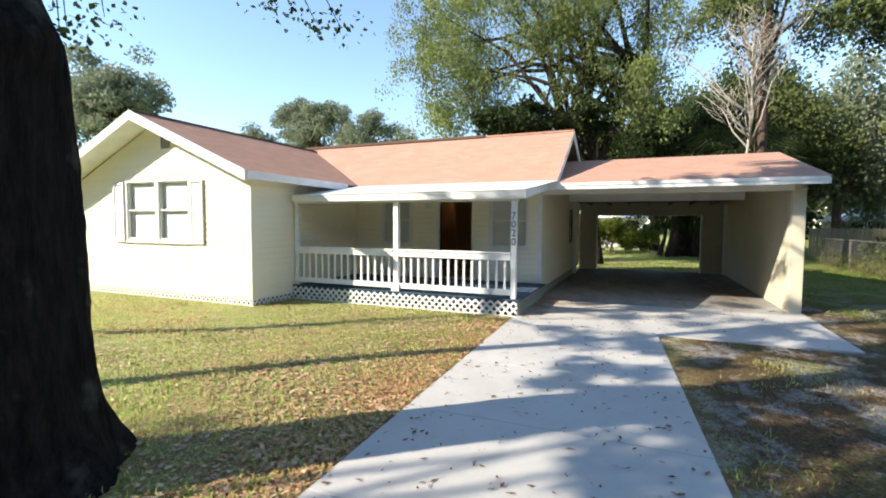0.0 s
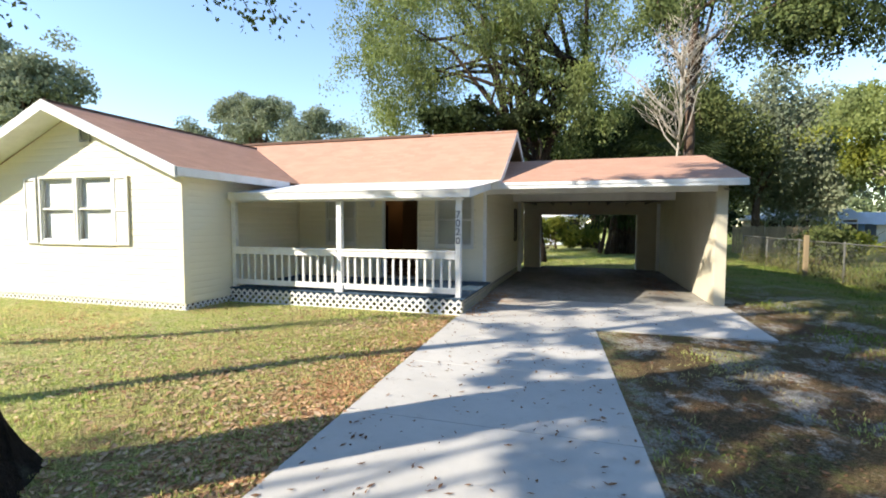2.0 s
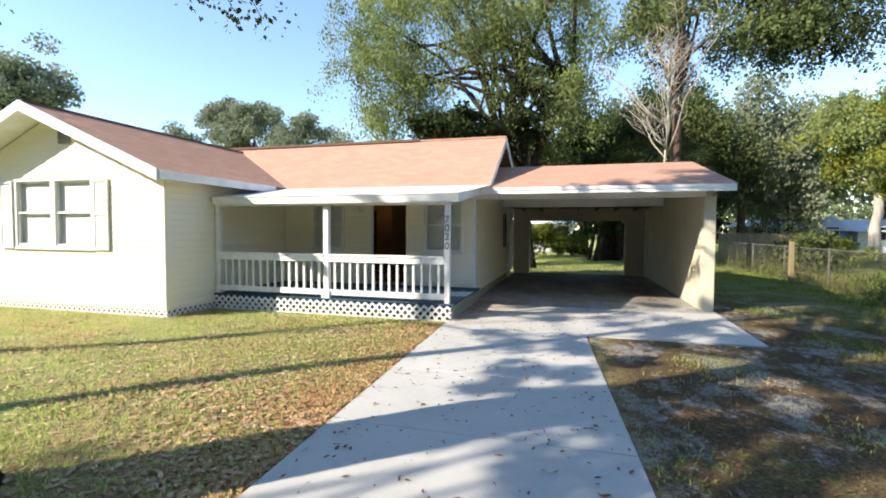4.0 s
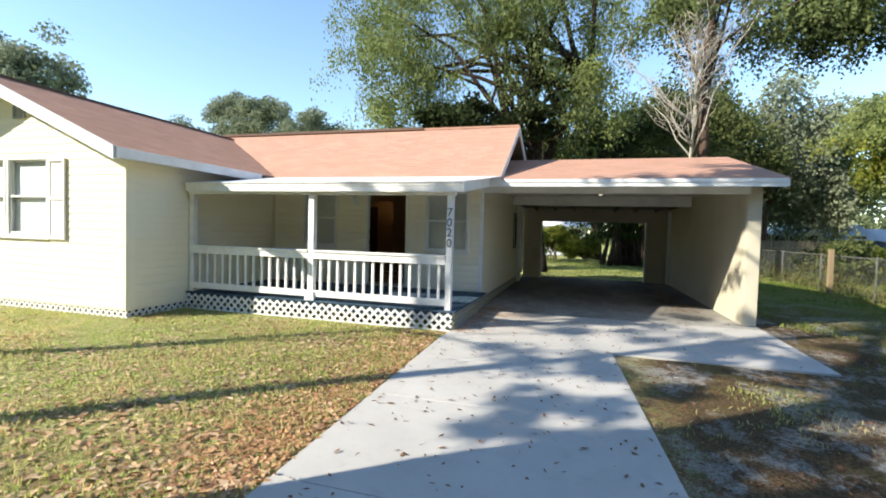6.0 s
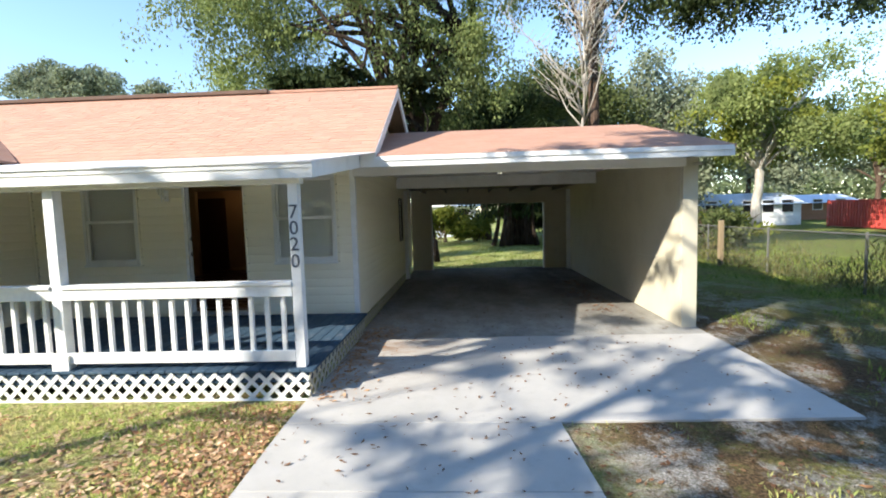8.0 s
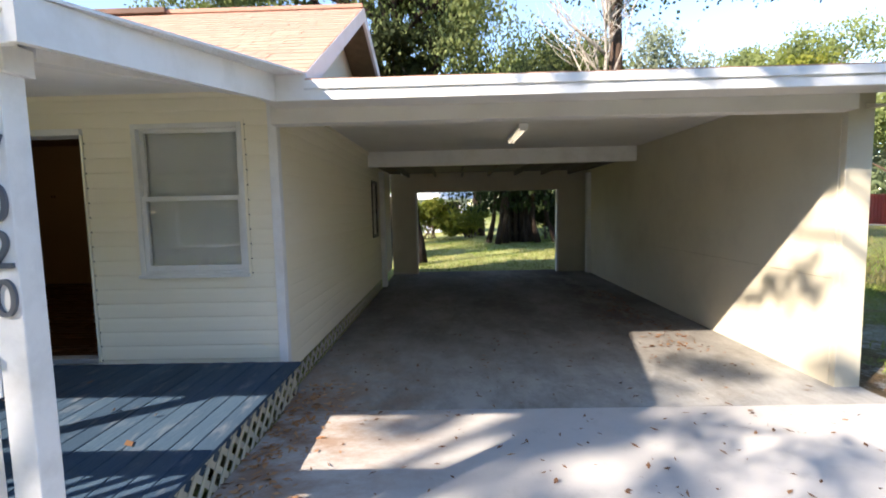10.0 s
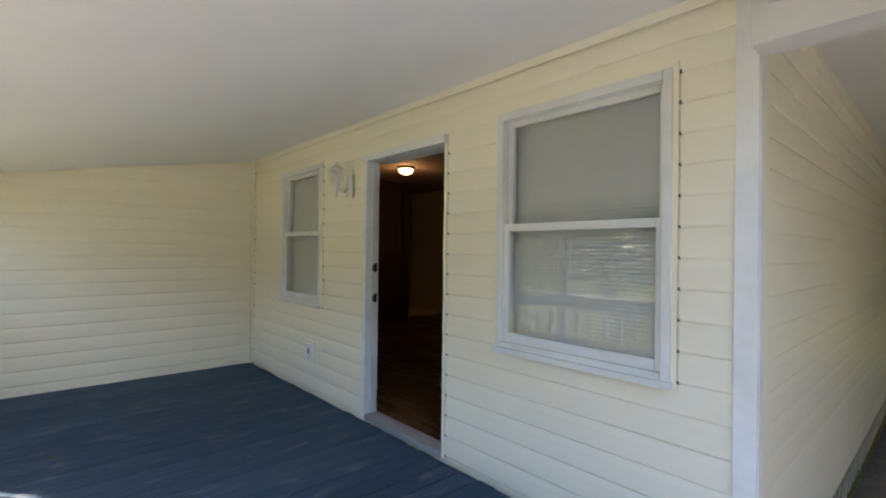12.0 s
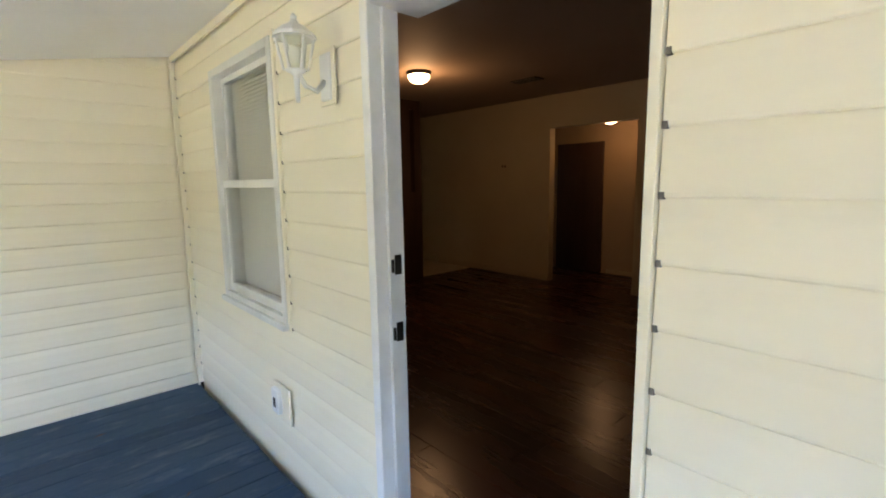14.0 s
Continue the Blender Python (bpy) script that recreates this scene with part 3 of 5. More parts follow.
window("window_3", WING_WINS[0], WING_Y, 0.055, channel=False, vinyl=BLIND_SUNLIT)
window("window_4", WING_WINS[1], WING_Y, 0.055, channel=False, vinyl=BLIND_SUNLIT)
# warning sticker on the far porch window
st = tagged(part("window_sticker", boxes((-3.545, -3.505, 0.052, 0.056, 1.86, 1.98)), SASH), "small white and blue sticker on the window pane", "sticker")
for i, zz in enumerate((1.95, 1.92, 1.89)):
    part("print_bar", boxes((-3.54, -3.51, 0.050, 0.052, zz, zz + 0.015)), BLUE, st)


def shutter(x0, x1):
    s = thing("shutter", "white louvred shutter beside the wing windows", "shutter", "shutters", pose((x0 + x1) / 2, WING_Y - 0.02, 1.24))
    w = (x1 - x0) / 2
    part("stile", boxes((-w, -w + 0.045, -0.02, 0.012, 0, 1.40), bevel=0.003), WHITE, s)
    part("stile", boxes((w - 0.045, w, -0.02, 0.012, 0, 1.40), bevel=0.003), WHITE, s)
    for z in (0.0, 0.68, 1.34):
        part("rail", boxes((-w + 0.045, w - 0.045, -0.018, 0.012, z, z + 0.06), bevel=0.003), WHITE, s)
    bm = bmesh.new()
    prism(bm, [(-w + 0.045, -0.014, 0), (-w + 0.045, 0.006, 0.028), (-w + 0.045, 0.010, 0.024), (-w + 0.045, -0.010, -0.004)], (2 * w - 0.09, 0, 0))
    me = mesh_of(bm, "louvre", WHITE)
    for k in range(40):
        z = 0.075 + k * 0.031
        if 0.65 < z < 0.75 or z > 1.31:
            continue
        o = part("louvre", me, None, s)
        o.location = (0, 0, z)


shutter(-9.44, -9.07)
shutter(-6.87, -6.49)
gv = thing("gable_vent", "grey louvred vent in the gable", "vent", m=pose(PEAK_X + 0.42, WING_Y - 0.01, 3.35))
part("surround", boxes((-0.14, -0.11, -0.02, 0.02, 0, 0.34), (0.11, 0.14, -0.02, 0.02, 0, 0.34), (-0.11, 0.11, -0.02, 0.02, 0, 0.03), (-0.11, 0.11, -0.02, 0.02, 0.31, 0.34)), GREY_METAL, gv)
for k in range(7):
    part("blade", boxes((-0.11, 0.11, -0.012, 0.012, 0.045 + k * 0.038, 0.06 + k * 0.038)), GREY_METAL, gv)

# carport side window, seen edge-on
sw = thing("window_5", "narrow dark window in the house wall inside the carport", "window", kind="structure")
part("window_frame", boxes((-0.02, 0.012, 4.75, 4.81, 1.1, 2.2), (-0.02, 0.012, 5.29, 5.35, 1.1, 2.2), (-0.02, 0.012, 4.81, 5.29, 2.14, 2.2), (-0.02, 0.012, 4.81, 5.29, 1.1, 1.16), bevel=0.003), DARK_METAL, sw)
part("pane", boxes((-0.016, -0.010, 4.81, 5.29, 1.16, 2.14)), GLASS, sw)

# ---------- front door opening ----------
door = thing("door_1", "open white-painted front door frame, its door swung inside", "door frame", kind="structure")
part("casing", boxes((DOOR_L - 0.048, DOOR_L - 0.004, -0.022, 0.03, DECK_Z + 0.01, DOOR_TOP + 0.055), bevel=0.004), WHITE, door)
part("casing", boxes((DOOR_L - 0.004, DOOR_R + 0.015, -0.022, 0.03, DOOR_TOP + 0.0, DOOR_TOP + 0.055), bevel=0.004), WHITE, door)
part("jamb", boxes((DOOR_L - 0.12, DOOR_L - 0.003, 0.0301, 0.10, FLOOR_Z - 0.03, DOOR_TOP), (DOOR_L - 0.003, DOOR_L + 0.008, 0.0302, 0.05, FLOOR_Z, DOOR_TOP)), WHITE, door)
part("jamb", boxes((DOOR_R, DOOR_R + 0.02, 0.02, 0.19, FLOOR_Z - 0.03, DOOR_TOP)), SIDING, door)
part("edge_channel", boxes((DOOR_R, DOOR_R + 0.022, -0.006, 0.0199, DECK_Z + 0.01, DOOR_TOP), bevel=0.002), SIDING, door)
part("head", boxes((DOOR_L - 0.003, DOOR_R, 0.0301, 0.19, DOOR_TOP - 0.0, DOOR_TOP + 0.03)), WHITE, door)
part("threshold", boxes((DOOR_L - 0.003, DOOR_R, -0.02, 0.10, DECK_Z + 0.004, FLOOR_Z + 0.010), bevel=0.004), GREY_METAL, door, "worn metal threshold")
for z in (1.232, 1.477):
    part("strike_plate", boxes((DOOR_L - 0.003, DOOR_L + 0.001, 0.04, 0.085, z, z + 0.07), (DOOR_L - 0.002, DOOR_L + 0.014, 0.035, 0.044, z + 0.012, z + 0.058)), DARK_METAL, door, "dark metal strike plate")


# ---------- roofs ----------
def roof_plane(parent, eave_a, eave_b, top_a, top_b, rows, tabs=0.30, thick=0.006):
    """Overlapping shingle tabs laid in rows from the eave up to the ridge, joined into one mesh, on a deck board."""
    ea, eb, ta, tb = map(Vector, (eave_a, eave_b, top_a, top_b))
    up = (ta - ea + tb - eb).normalized()
    n = (eb - ea).cross(up).normalized()
    if n.z < 0:
        n = -n
    verts, faces = [], []
    rng = random.Random(rows)
    for r in range(rows):
        f0, f1 = r / rows, (r + 1.12) / rows
        a0, b0 = ea.lerp(ta, f0), eb.lerp(tb, f0)
        a1, b1 = ea.lerp(ta, min(1, f1)), eb.lerp(tb, min(1, f1))
        L = (b0 - a0).length
        k = max(1, int(L / tabs))
        off = rng.random()
        edges = [0.0] + [(i + off) / k for i in range(k) if 0.02 < (i + off) / k < 0.98] + [1.0]
        for s0, s1 in zip(edges, edges[1:]):
            h = thick * (0.8 + 0.5 * rng.random())
            gapw = 0.004 / max(L, 0.1)
            p = [a0.lerp(b0, s0 + gapw) + n * h, a0.lerp(b0, s1 - gapw) + n * h, a1.lerp(b1, s1 - gapw) + n * 0.002, a1.lerp(b1, s0 + gapw) + n * 0.002]
            i = len(verts)
            verts += p + [p[0] - n * h, p[1] - n * h]
            faces += [(i, i + 1, i + 2, i + 3), (i + 4, i + 5, i + 1, i)]
    tagged(part("shingles", raw_mesh("shingles", verts, faces, SHINGLE), None, parent), "sun-bleached terracotta asphalt shingles", kind="stuff")
    bm = bmesh.new()
    prism(bm, [ea, eb, tb, ta], -n * 0.03)
    part("roof_deck", bm, SHINGLE, parent)


EAVE_Y, EAVE_Z, RIDGE_Y, RIDGE_Z = -0.60, 2.635, 2.14, 4.25
main_roof = structure("roof_main", boxes((-2.1, 0.43, RIDGE_Y - 0.09, RIDGE_Y + 0.09, RIDGE_Z - 0.03, RIDGE_Z + 0.02), bevel=0.008), SHINGLE, "main gable roof with sun-bleached terracotta shingles", "roof")
roof_plane(main_roof, (-11.2, EAVE_Y, EAVE_Z), (0.43, EAVE_Y, EAVE_Z), (-11.2, RIDGE_Y, RIDGE_Z), (0.43, RIDGE_Y, RIDGE_Z), 25)
roof_plane(main_roof, (0.43, 6.3, 2.55), (-11.2, 6.3, 2.55), (0.43, RIDGE_Y, RIDGE_Z), (-11.2, RIDGE_Y, RIDGE_Z), 20)
part("ridge_vent", boxes((-11.2, -2.1, RIDGE_Y - 0.13, RIDGE_Y + 0.13, RIDGE_Z - 0.03, RIDGE_Z + 0.04), bevel=0.01), SHINGLE_CAP, main_roof, "dark ridge vent strip")
bm = bmesh.new()
for y0, z0 in ((EAVE_Y, EAVE_Z), (6.3, 2.55)):
    prism(bm, [(0.40, y0, z0 - 0.17), (0.40, y0, z0), (0.40, RIDGE_Y, RIDGE_Z), (0.40, RIDGE_Y, RIDGE_Z - 0.17)], (0.035, 0, 0))
part("bargeboard", bm, WHITE, main_roof, "white bargeboard")
bm = bmesh.new()
prism(bm, [(-0.10, -0.2, 2.66), (-0.10, 5.8, 2.62), (-0.10, RIDGE_Y, RIDGE_Z - 0.06)], (0.12, 0, 0))
part("gable_end", bm, SIDING, main_roof)
bm = bmesh.new()
for y0, z0 in ((EAVE_Y, EAVE_Z), (6.3, 2.55)):
    prism(bm, [(0.02, y0, z0 - 0.06), (0.02, y0, z0 - 0.04), (0.02, RIDGE_Y, RIDGE_Z - 0.05), (0.02, RIDGE_Y, RIDGE_Z - 0.07)], (0.38, 0, 0))
part("rake_soffit", bm, FENCE_WOOD, main_roof)

wing_roof = structure("roof_wing", boxes((-4.86, -4.84, WING_Y - 0.4, -1.2, 2.60, 2.63)), WHITE, "cross-gable roof of the wing with terracotta shingles", "roof")
WF, WB, WEX, WEZ, WPZ = -4.33, 2.0, 3.27, 2.70, 4.10
roof_plane(wing_roof, (PEAK_X + WEX, WF, WEZ), (PEAK_X + WEX, -0.55, WEZ), (PEAK_X, WF, WPZ), (PEAK_X, WB, WPZ), 26)
roof_plane(wing_roof, (PEAK_X - WEX, WB, WEZ), (PEAK_X - WEX, WF, WEZ), (PEAK_X, WB, WPZ), (PEAK_X, WF, WPZ), 26)
part("ridge_cap", boxes((PEAK_X - 0.09, PEAK_X + 0.09, WF, WB, WPZ - 0.03, WPZ + 0.02), bevel=0.008), SHINGLE_CAP, wing_roof)
for s in (1, -1):
    bm = bmesh.new()
    prism(bm, [(PEAK_X, WF - 0.03, WPZ + 0.012), (PEAK_X, WF - 0.03, WPZ - 0.19), (PEAK_X + s * WEX, WF - 0.03, WEZ - 0.19), (PEAK_X + s * WEX, WF - 0.03, WEZ + 0.012)], (0, 0.035, 0))
    part("bargeboard", bm, WHITE, wing_roof, "white bargeboard")
    bm = bmesh.new()
    prism(bm, [(PEAK_X, WF, WPZ - 0.15), (PEAK_X, WF, WPZ - 0.17), (PEAK_X + s * (WEX - 0.01), WF, WEZ - 0.17), (PEAK_X + s * (WEX - 0.01), WF, WEZ - 0.15)], (0, 0.53, 0))
    part("rake_soffit", bm, WHITE, wing_roof)
part("eave_fascia", boxes((PEAK_X + WEX - 0.005, PEAK_X + WEX + 0.03, WF + 0.01, EAVE_Y - 0.4, WEZ - 0.16, WEZ + 0.0), bevel=0.004), WHITE, wing_roof, "white eave board")
part("eave_soffit", boxes((WING_X, PEAK_X + WEX - 0.006, WING_Y + 0.0, -2.9, WEZ - 0.12, WEZ - 0.10)), WHITE, wing_roof)

# porch roof: a low white metal lean-to with a deep fascia
P_FRONT, P_X1, P_X0 = -2.68, 0.23, -5.10
porch_roof = structure("roof_porch", boxes((P_X0, P_X1 - 0.03, P_FRONT, P_FRONT + 0.03, 2.18, 2.315), (P_X0, P_X1 - 0.028, P_FRONT - 0.012, P_FRONT, 2.275, 2.33), bevel=0.003), WHITE, "low white metal porch roof with a deep white fascia", "roof")
bm = bmesh.new()
prism(bm, [(P_X0, P_FRONT - 0.03, 2.325), (P_X1, P_FRONT - 0.03, 2.325), (0.46, EAVE_Y + 0.03, 2.665), (P_X0 - 0.1, EAVE_Y + 0.03, 2.665)], (0, 0, 0.012))
part("metal_sheet", bm, METAL_ROOF, porch_roof)
bm = bmesh.new()
prism(bm, [(P_X1 - 0.03, P_FRONT - 0.012, 2.18), (P_X1 - 0.03, P_FRONT - 0.012, 2.325), (0.20, EAVE_Y + 0.0, 2.66), (0.20, EAVE_Y + 0.0, 2.467)], (0.035, 0, 0))
part("end_fascia", bm, WHITE, porch_roof)
part("corner_fascia", boxes((0.236, 0.47, EAVE_Y - 0.008, EAVE_Y + 0.02, 2.467, 2.655), bevel=0.003), WHITE, porch_roof)
part("beam", boxes((-5.15, 0.06, POST_Y - 0.06, POST_Y + 0.06, 2.14, 2.235), bevel=0.004), WHITE, porch_roof)
bm = bmesh.new()
prism(bm, [(WING_X + 0.003, P_FRONT + 0.03, 2.225), (P_X1 - 0.04, P_FRONT + 0.03, 2.225), (0.19, -0.003, 2.70), (WING_X + 0.003, -0.003, 2.70)], (0, 0, 0.015))
structure("ceiling_porch", bm, PORCH_CEIL, "plain off-white sloping porch ceiling", "ceiling")
bm = bmesh.new()
prism(bm, [(-0.02, -2.44, 2.20), (0.07, -2.44, 2.20), (0.07, -0.01, 2.615), (-0.02, -0.01, 2.615)], (0, 0, 0.075))
part("side_beam", bm, WHITE, porch_roof)

# ---------- carport ----------
carport_roof = structure("roof_carport", boxes((0.45, 5.25, EAVE_Y - 0.012, EAVE_Y + 0.02, 2.467, 2.60), (0.45, 5.26, EAVE_Y - 0.03, EAVE_Y - 0.0121, 2.545, 2.61), bevel=0.003), WHITE, "low carport roof with terracotta shingles and white fascia", "roof")
roof_plane(carport_roof, (0.46, EAVE_Y - 0.03, 2.61), (5.29, EAVE_Y - 0.03, 2.61), (0.06, 3.0, 3.53), (5.29, 3.0, 3.53), 25)
roof_plane(carport_roof, (5.29, 8.2, 2.45), (0.06, 8.2, 2.45), (5.29, 3.0, 3.53), (0.06, 3.0, 3.53), 26)
bm = bmesh.new()
prism(bm, [(5.255, EAVE_Y, 2.47), (5.255, EAVE_Y, 2.605), (5.255, 3.0, 3.52), (5.255, 8.2, 2.44), (5.255, 8.2, 2.30), (5.255, 3.0, 3.37)], (0.03, 0, 0))
part("bargeboard", bm, WHITE, carport_roof, "white bargeboard")
bm = bmesh.new()
prism(bm, [(5.0, -0.2, 2.40), (5.0, 7.5, 2.40), (5.0, 3.0, 3.42)], (0.08, 0, 0))
part("gable_end", bm, BLOCK_PAINT, carport_roof)
part("front_soffit", boxes((0.07, 5.25, EAVE_Y + 0.021, -0.151, 2.51, 2.525)), SOFFIT, carport_roof)
structure("ceiling_carport", boxes((0.0, CP_R[0] + 0.1, 0.0, 4.45, 2.69, 2.71)), SOFFIT, "painted off-white carport ceiling", "ceiling")
structure("ceiling_carport_back", boxes((0.0, CP_R[0] + 0.1, 4.58, 7.5, 2.50, 2.52)), DARK_BOARD, "dark boards over the carport's back", "ceiling")
hdr = structure("beam_front", boxes((0.012, CP_R[0], -0.15, 0.0, 2.385, 2.70), bevel=0.004), SOFFIT, "painted header beam across the carport front", "beam")
structure("beam_middle", boxes((0.0, CP_R[0], 4.45, 4.58, 2.42, 2.70), bevel=0.004), WHITE, "white beam across the carport", "beam")
for k in range(7):
    tagged(part("rafter", boxes((0.45 + k * 0.65, 0.49 + k * 0.65, 4.60, 7.45, 2.40, 2.498)), DARK_BOARD), "dark wooden rafter over the carport's back", "rafter", "rafters", "structure")
cw = structure("wall_carport", boxes((CP_R[0], CP_R[1], -0.05, CP_END, -0.05, 2.68), bevel=0.006), BLOCK_PAINT, "painted block outer wall of the carport", "wall")
wall_with("wall_carport_end", 0.0, CP_R[0], CP_END, CP_END + 0.16, -0.05, 2.75, [(0.62, 4.13, -0.05, 2.04)], BLOCK_PAINT, "painted carport end wall around the back opening")
part("lower_panel", boxes((CP_R[0] - 0.010, CP_R[0], 0.01, 7.18, 0.0, 0.955), bevel=0.003), BLOCK_PAINT, cw)
part("upper_panel", boxes((CP_R[0] - 0.010, CP_R[0], 0.01, 7.18, 0.962, 2.41), bevel=0.003), BLOCK_PAINT, cw)
part("opening_trim", boxes((0.60, 0.64, CP_END - 0.012, CP_END + 0.17, 0.0, 2.04), (4.11, 4.15, CP_END - 0.012, CP_END + 0.17, 0.0, 2.04)), SOFFIT, cw)
structure("pilaster_1", boxes((0.0, 0.10, 5.66, 5.82, 0.0, 2.42), bevel=0.005), WHITE, "white upright at the end of the siding", "pilaster")
structure("pilaster_2", boxes((CP_R[0] - 0.10, CP_R[0], 7.2, 7.35, 0.0, 2.42), bevel=0.005), WHITE, "white upright against the carport wall", "pilaster")
fx = thing("strip_light", "lit fluorescent strip light on the carport ceiling", "lamp", m=pose(2.44, 2.50, 2.69))
part("housing", boxes((-0.06, 0.06, -0.62, 0.62, -0.05, 0.0), bevel=0.006), WHITE, fx)
for s in (-0.028, 0.028):
    bm = lathe([(0.013, -0.60), (0.013, 0.60)], 12)
    bmesh.ops.transform(bm, matrix=pose(s, 0, -0.072, 90, 0, 0), verts=bm.verts[:])
    part("tube", bm, LIT_TUBE, fx, smooth=True)
for y in (-0.61, 0.61):
    part("end_cap", boxes((-0.05, 0.05, y - 0.012, y + 0.012, -0.09, -0.05), bevel=0.003), WHITE, fx)

# ---------- porch deck, posts, railings, lattice ----------
deck = structure("deck", boxes((WING_X + 0.01, DECK_RIGHT - 0.05, DECK_FRONT + 0.06, -0.01, 0.16, DECK_Z - 0.026), (WING_X + 0.01, DECK_RIGHT - 0.01, DECK_FRONT + 0.012, DECK_FRONT + 0.05, 0.16, DECK_Z - 0.03),
                                (DECK_RIGHT - 0.045, DECK_RIGHT - 0.012, DECK_FRONT + 0.0501, 0.0, 0.16, DECK_Z - 0.03)), DECK, "blue-grey painted plank porch deck", "deck")
PLANK_W = 0.139
bm = boxes((0.004, PLANK_W - 0.004, DECK_FRONT - 0.02, -0.026, -0.026, 0.0), bevel=0.004)
plank_me = mesh_of(bm, "plank", DECK)
rng = random.Random(4)
k = 0
while WING_X + 0.01 + k * PLANK_W < DECK_RIGHT - 0.05:
    o = part("plank", plank_me, None, deck)
    o.location = (WING_X + 0.01 + k * PLANK_W, rng.uniform(-0.008, 0.008), DECK_Z + rng.uniform(-0.002, 0.002))
    k += 1


def porch_post(x, w, label, bottom=DECK_Z):
    p = thing("porch_post", label, "post", "porch posts", pose(x, POST_Y, bottom))
    part("shaft", boxes((-w / 2, w / 2, -w / 2, w / 2, 0, 2.20 - bottom), bevel=0.006), RAIL_WHITE, p)
    return p


number_post = porch_post(-0.02, 0.10, "white square porch post with a vertical house number")
mid_post = porch_post(-2.515, 0.11, "white square porch post in the middle of the railing")
part("base_block", boxes((-0.09, 0.09, -0.085, -0.058, -0.02, 0.16), bevel=0.004), RAIL_WHITE, mid_post)
end_post = porch_post(-5.09, 0.10, "white square porch post against the wing wall")
for ch, z in zip("7020", (1.86, 1.70, 1.54, 1.372)):
    cu = bpy.data.curves.new("digit", "FONT")
    cu.body, cu.size, cu.extrude, cu.align_x, cu.align_y = ch, 0.19, 0.006, "CENTER", "CENTER"
    tmp = bpy.data.objects.new("digit_text", cu)
    me = bpy.data.meshes.new_from_object(tmp)
    bpy.data.objects.remove(tmp)
    me.materials.clear()
    me.materials.append(NUMBER)
    o = part("digit", me, None, number_post, "dark grey house number " + ch)
    o.matrix_basis = pose(0, -0.056, z - DECK_Z, 90, 0, 0)

BALUSTER = mesh_of(boxes((-0.021, 0.021, -0.02, 0.02, 0.0, 0.68), bevel=0.003), "baluster", RAIL_WHITE)


def railing(x0, x1, count):
    r = thing("porch_railing", "white painted wooden railing with square balusters", "railing", "porch railings", pose(x0, POST_Y, DECK_Z))
    L = x1 - x0
    part("cap_rail", boxes((0, L, -0.075, 0.055, 0.84, 0.878), bevel=0.006), RAIL_WHITE, r)
    part("top_rail", boxes((0, L, -0.055, -0.018, 0.725, 0.839), bevel=0.004), RAIL_WHITE, r)
    part("bottom_rail", boxes((0, L, -0.055, -0.018, 0.065, 0.175), bevel=0.004), RAIL_WHITE, r)
    for i in range(count):
        o = part("baluster", BALUSTER, None, r)
        o.location = (L * (i + 0.72) / (count + 0.44), 0.003, 0.10)


railing(-2.46, -0.072, 14)
railing(-5.04, -2.572, 14)

LATH = mesh_of(boxes((-0.02, 0.02, -0.003, 0.003, -0.5, 0.5)), "lattice_strip", RAIL_WHITE)


# weathered cream, darkened further to paint in the shade on these sides
SHADED_OLD_PAINT = mat_paint("weathered_shaded_paint", (0.50, 0.46, 0.35), (0.30, 0.27, 0.20), 0.7, 5.0)
SHADED_OLD_LATH = mesh_of(boxes((-0.02, 0.02, -0.003, 0.003, -0.5, 0.5)), "lattice_strip", SHADED_OLD_PAINT)


def lattice(name, label, m, L, H, step=0.15, foot=True, mesh=LATH):
    """Diagonal crossed strips, L long and H high, in the x-z plane of m."""
    t = thing(name, label, "lattice", "lattice skirts", m)
    for d, y in ((1, 0.0), (-1, 0.0065)):
        s = -H + step / 2
        while s < L:
            a0, a1 = max(s, 0.0), min(s + H, L)
            if a1 - a0 > 0.02:
                xa, za = a0, a0 - s
                xb, zb = a1, a1 - s
                if d < 0:
                    xa, xb = L - xa, L - xb
                o = part("lattice_strip", mesh, None, t)
                ln = math.hypot(xb - xa, zb - za)
                o.matrix_basis = pose((xa + xb) / 2, y, (za + zb) / 2, 0, 90 - math.degrees(math.atan2(zb - za, xb - xa)), 0) @ Matrix.Diagonal((1, 1, ln, 1))
            s += step
    if foot:
        part("bottom_strip", boxes((0, L, -0.006, 0.010, -0.01, 0.008)), RAIL_WHITE, t)
    return t


lattice("porch_lattice", "white diagonal lattice skirt under the porch deck", pose(WING_X + 0.01, DECK_FRONT - 0.004, -0.01), DECK_RIGHT - WING_X - 0.02, 0.275)
lattice("porch_lattice", "weathered cream lattice skirt along the deck's end, shade in its colour", pose(DECK_RIGHT - 0.004, DECK_FRONT, -0.01, 0, 0, 90), 2.58, 0.275, 0.15, False, SHADED_OLD_LATH)
lattice("wing_lattice", "white lattice skirt along the foot of the wing", pose(WING_L, WING_Y + 0.03, -0.05), WING_X - WING_L, 0.20, 0.13, False)
lattice("wing_lattice", "white lattice skirt along the wing's side", pose(WING_X - 0.03, WING_Y + 0.05, -0.05, 0, 0, 90), 1.25, 0.22, 0.13, False)
lattice("house_lattice", "weathered lattice strip below the siding in the carport, shade in its colour", pose(-0.01, 0.0, -0.01, 0, 0, 90), 5.6, 0.16, 0.17, False, SHADED_OLD_LATH)
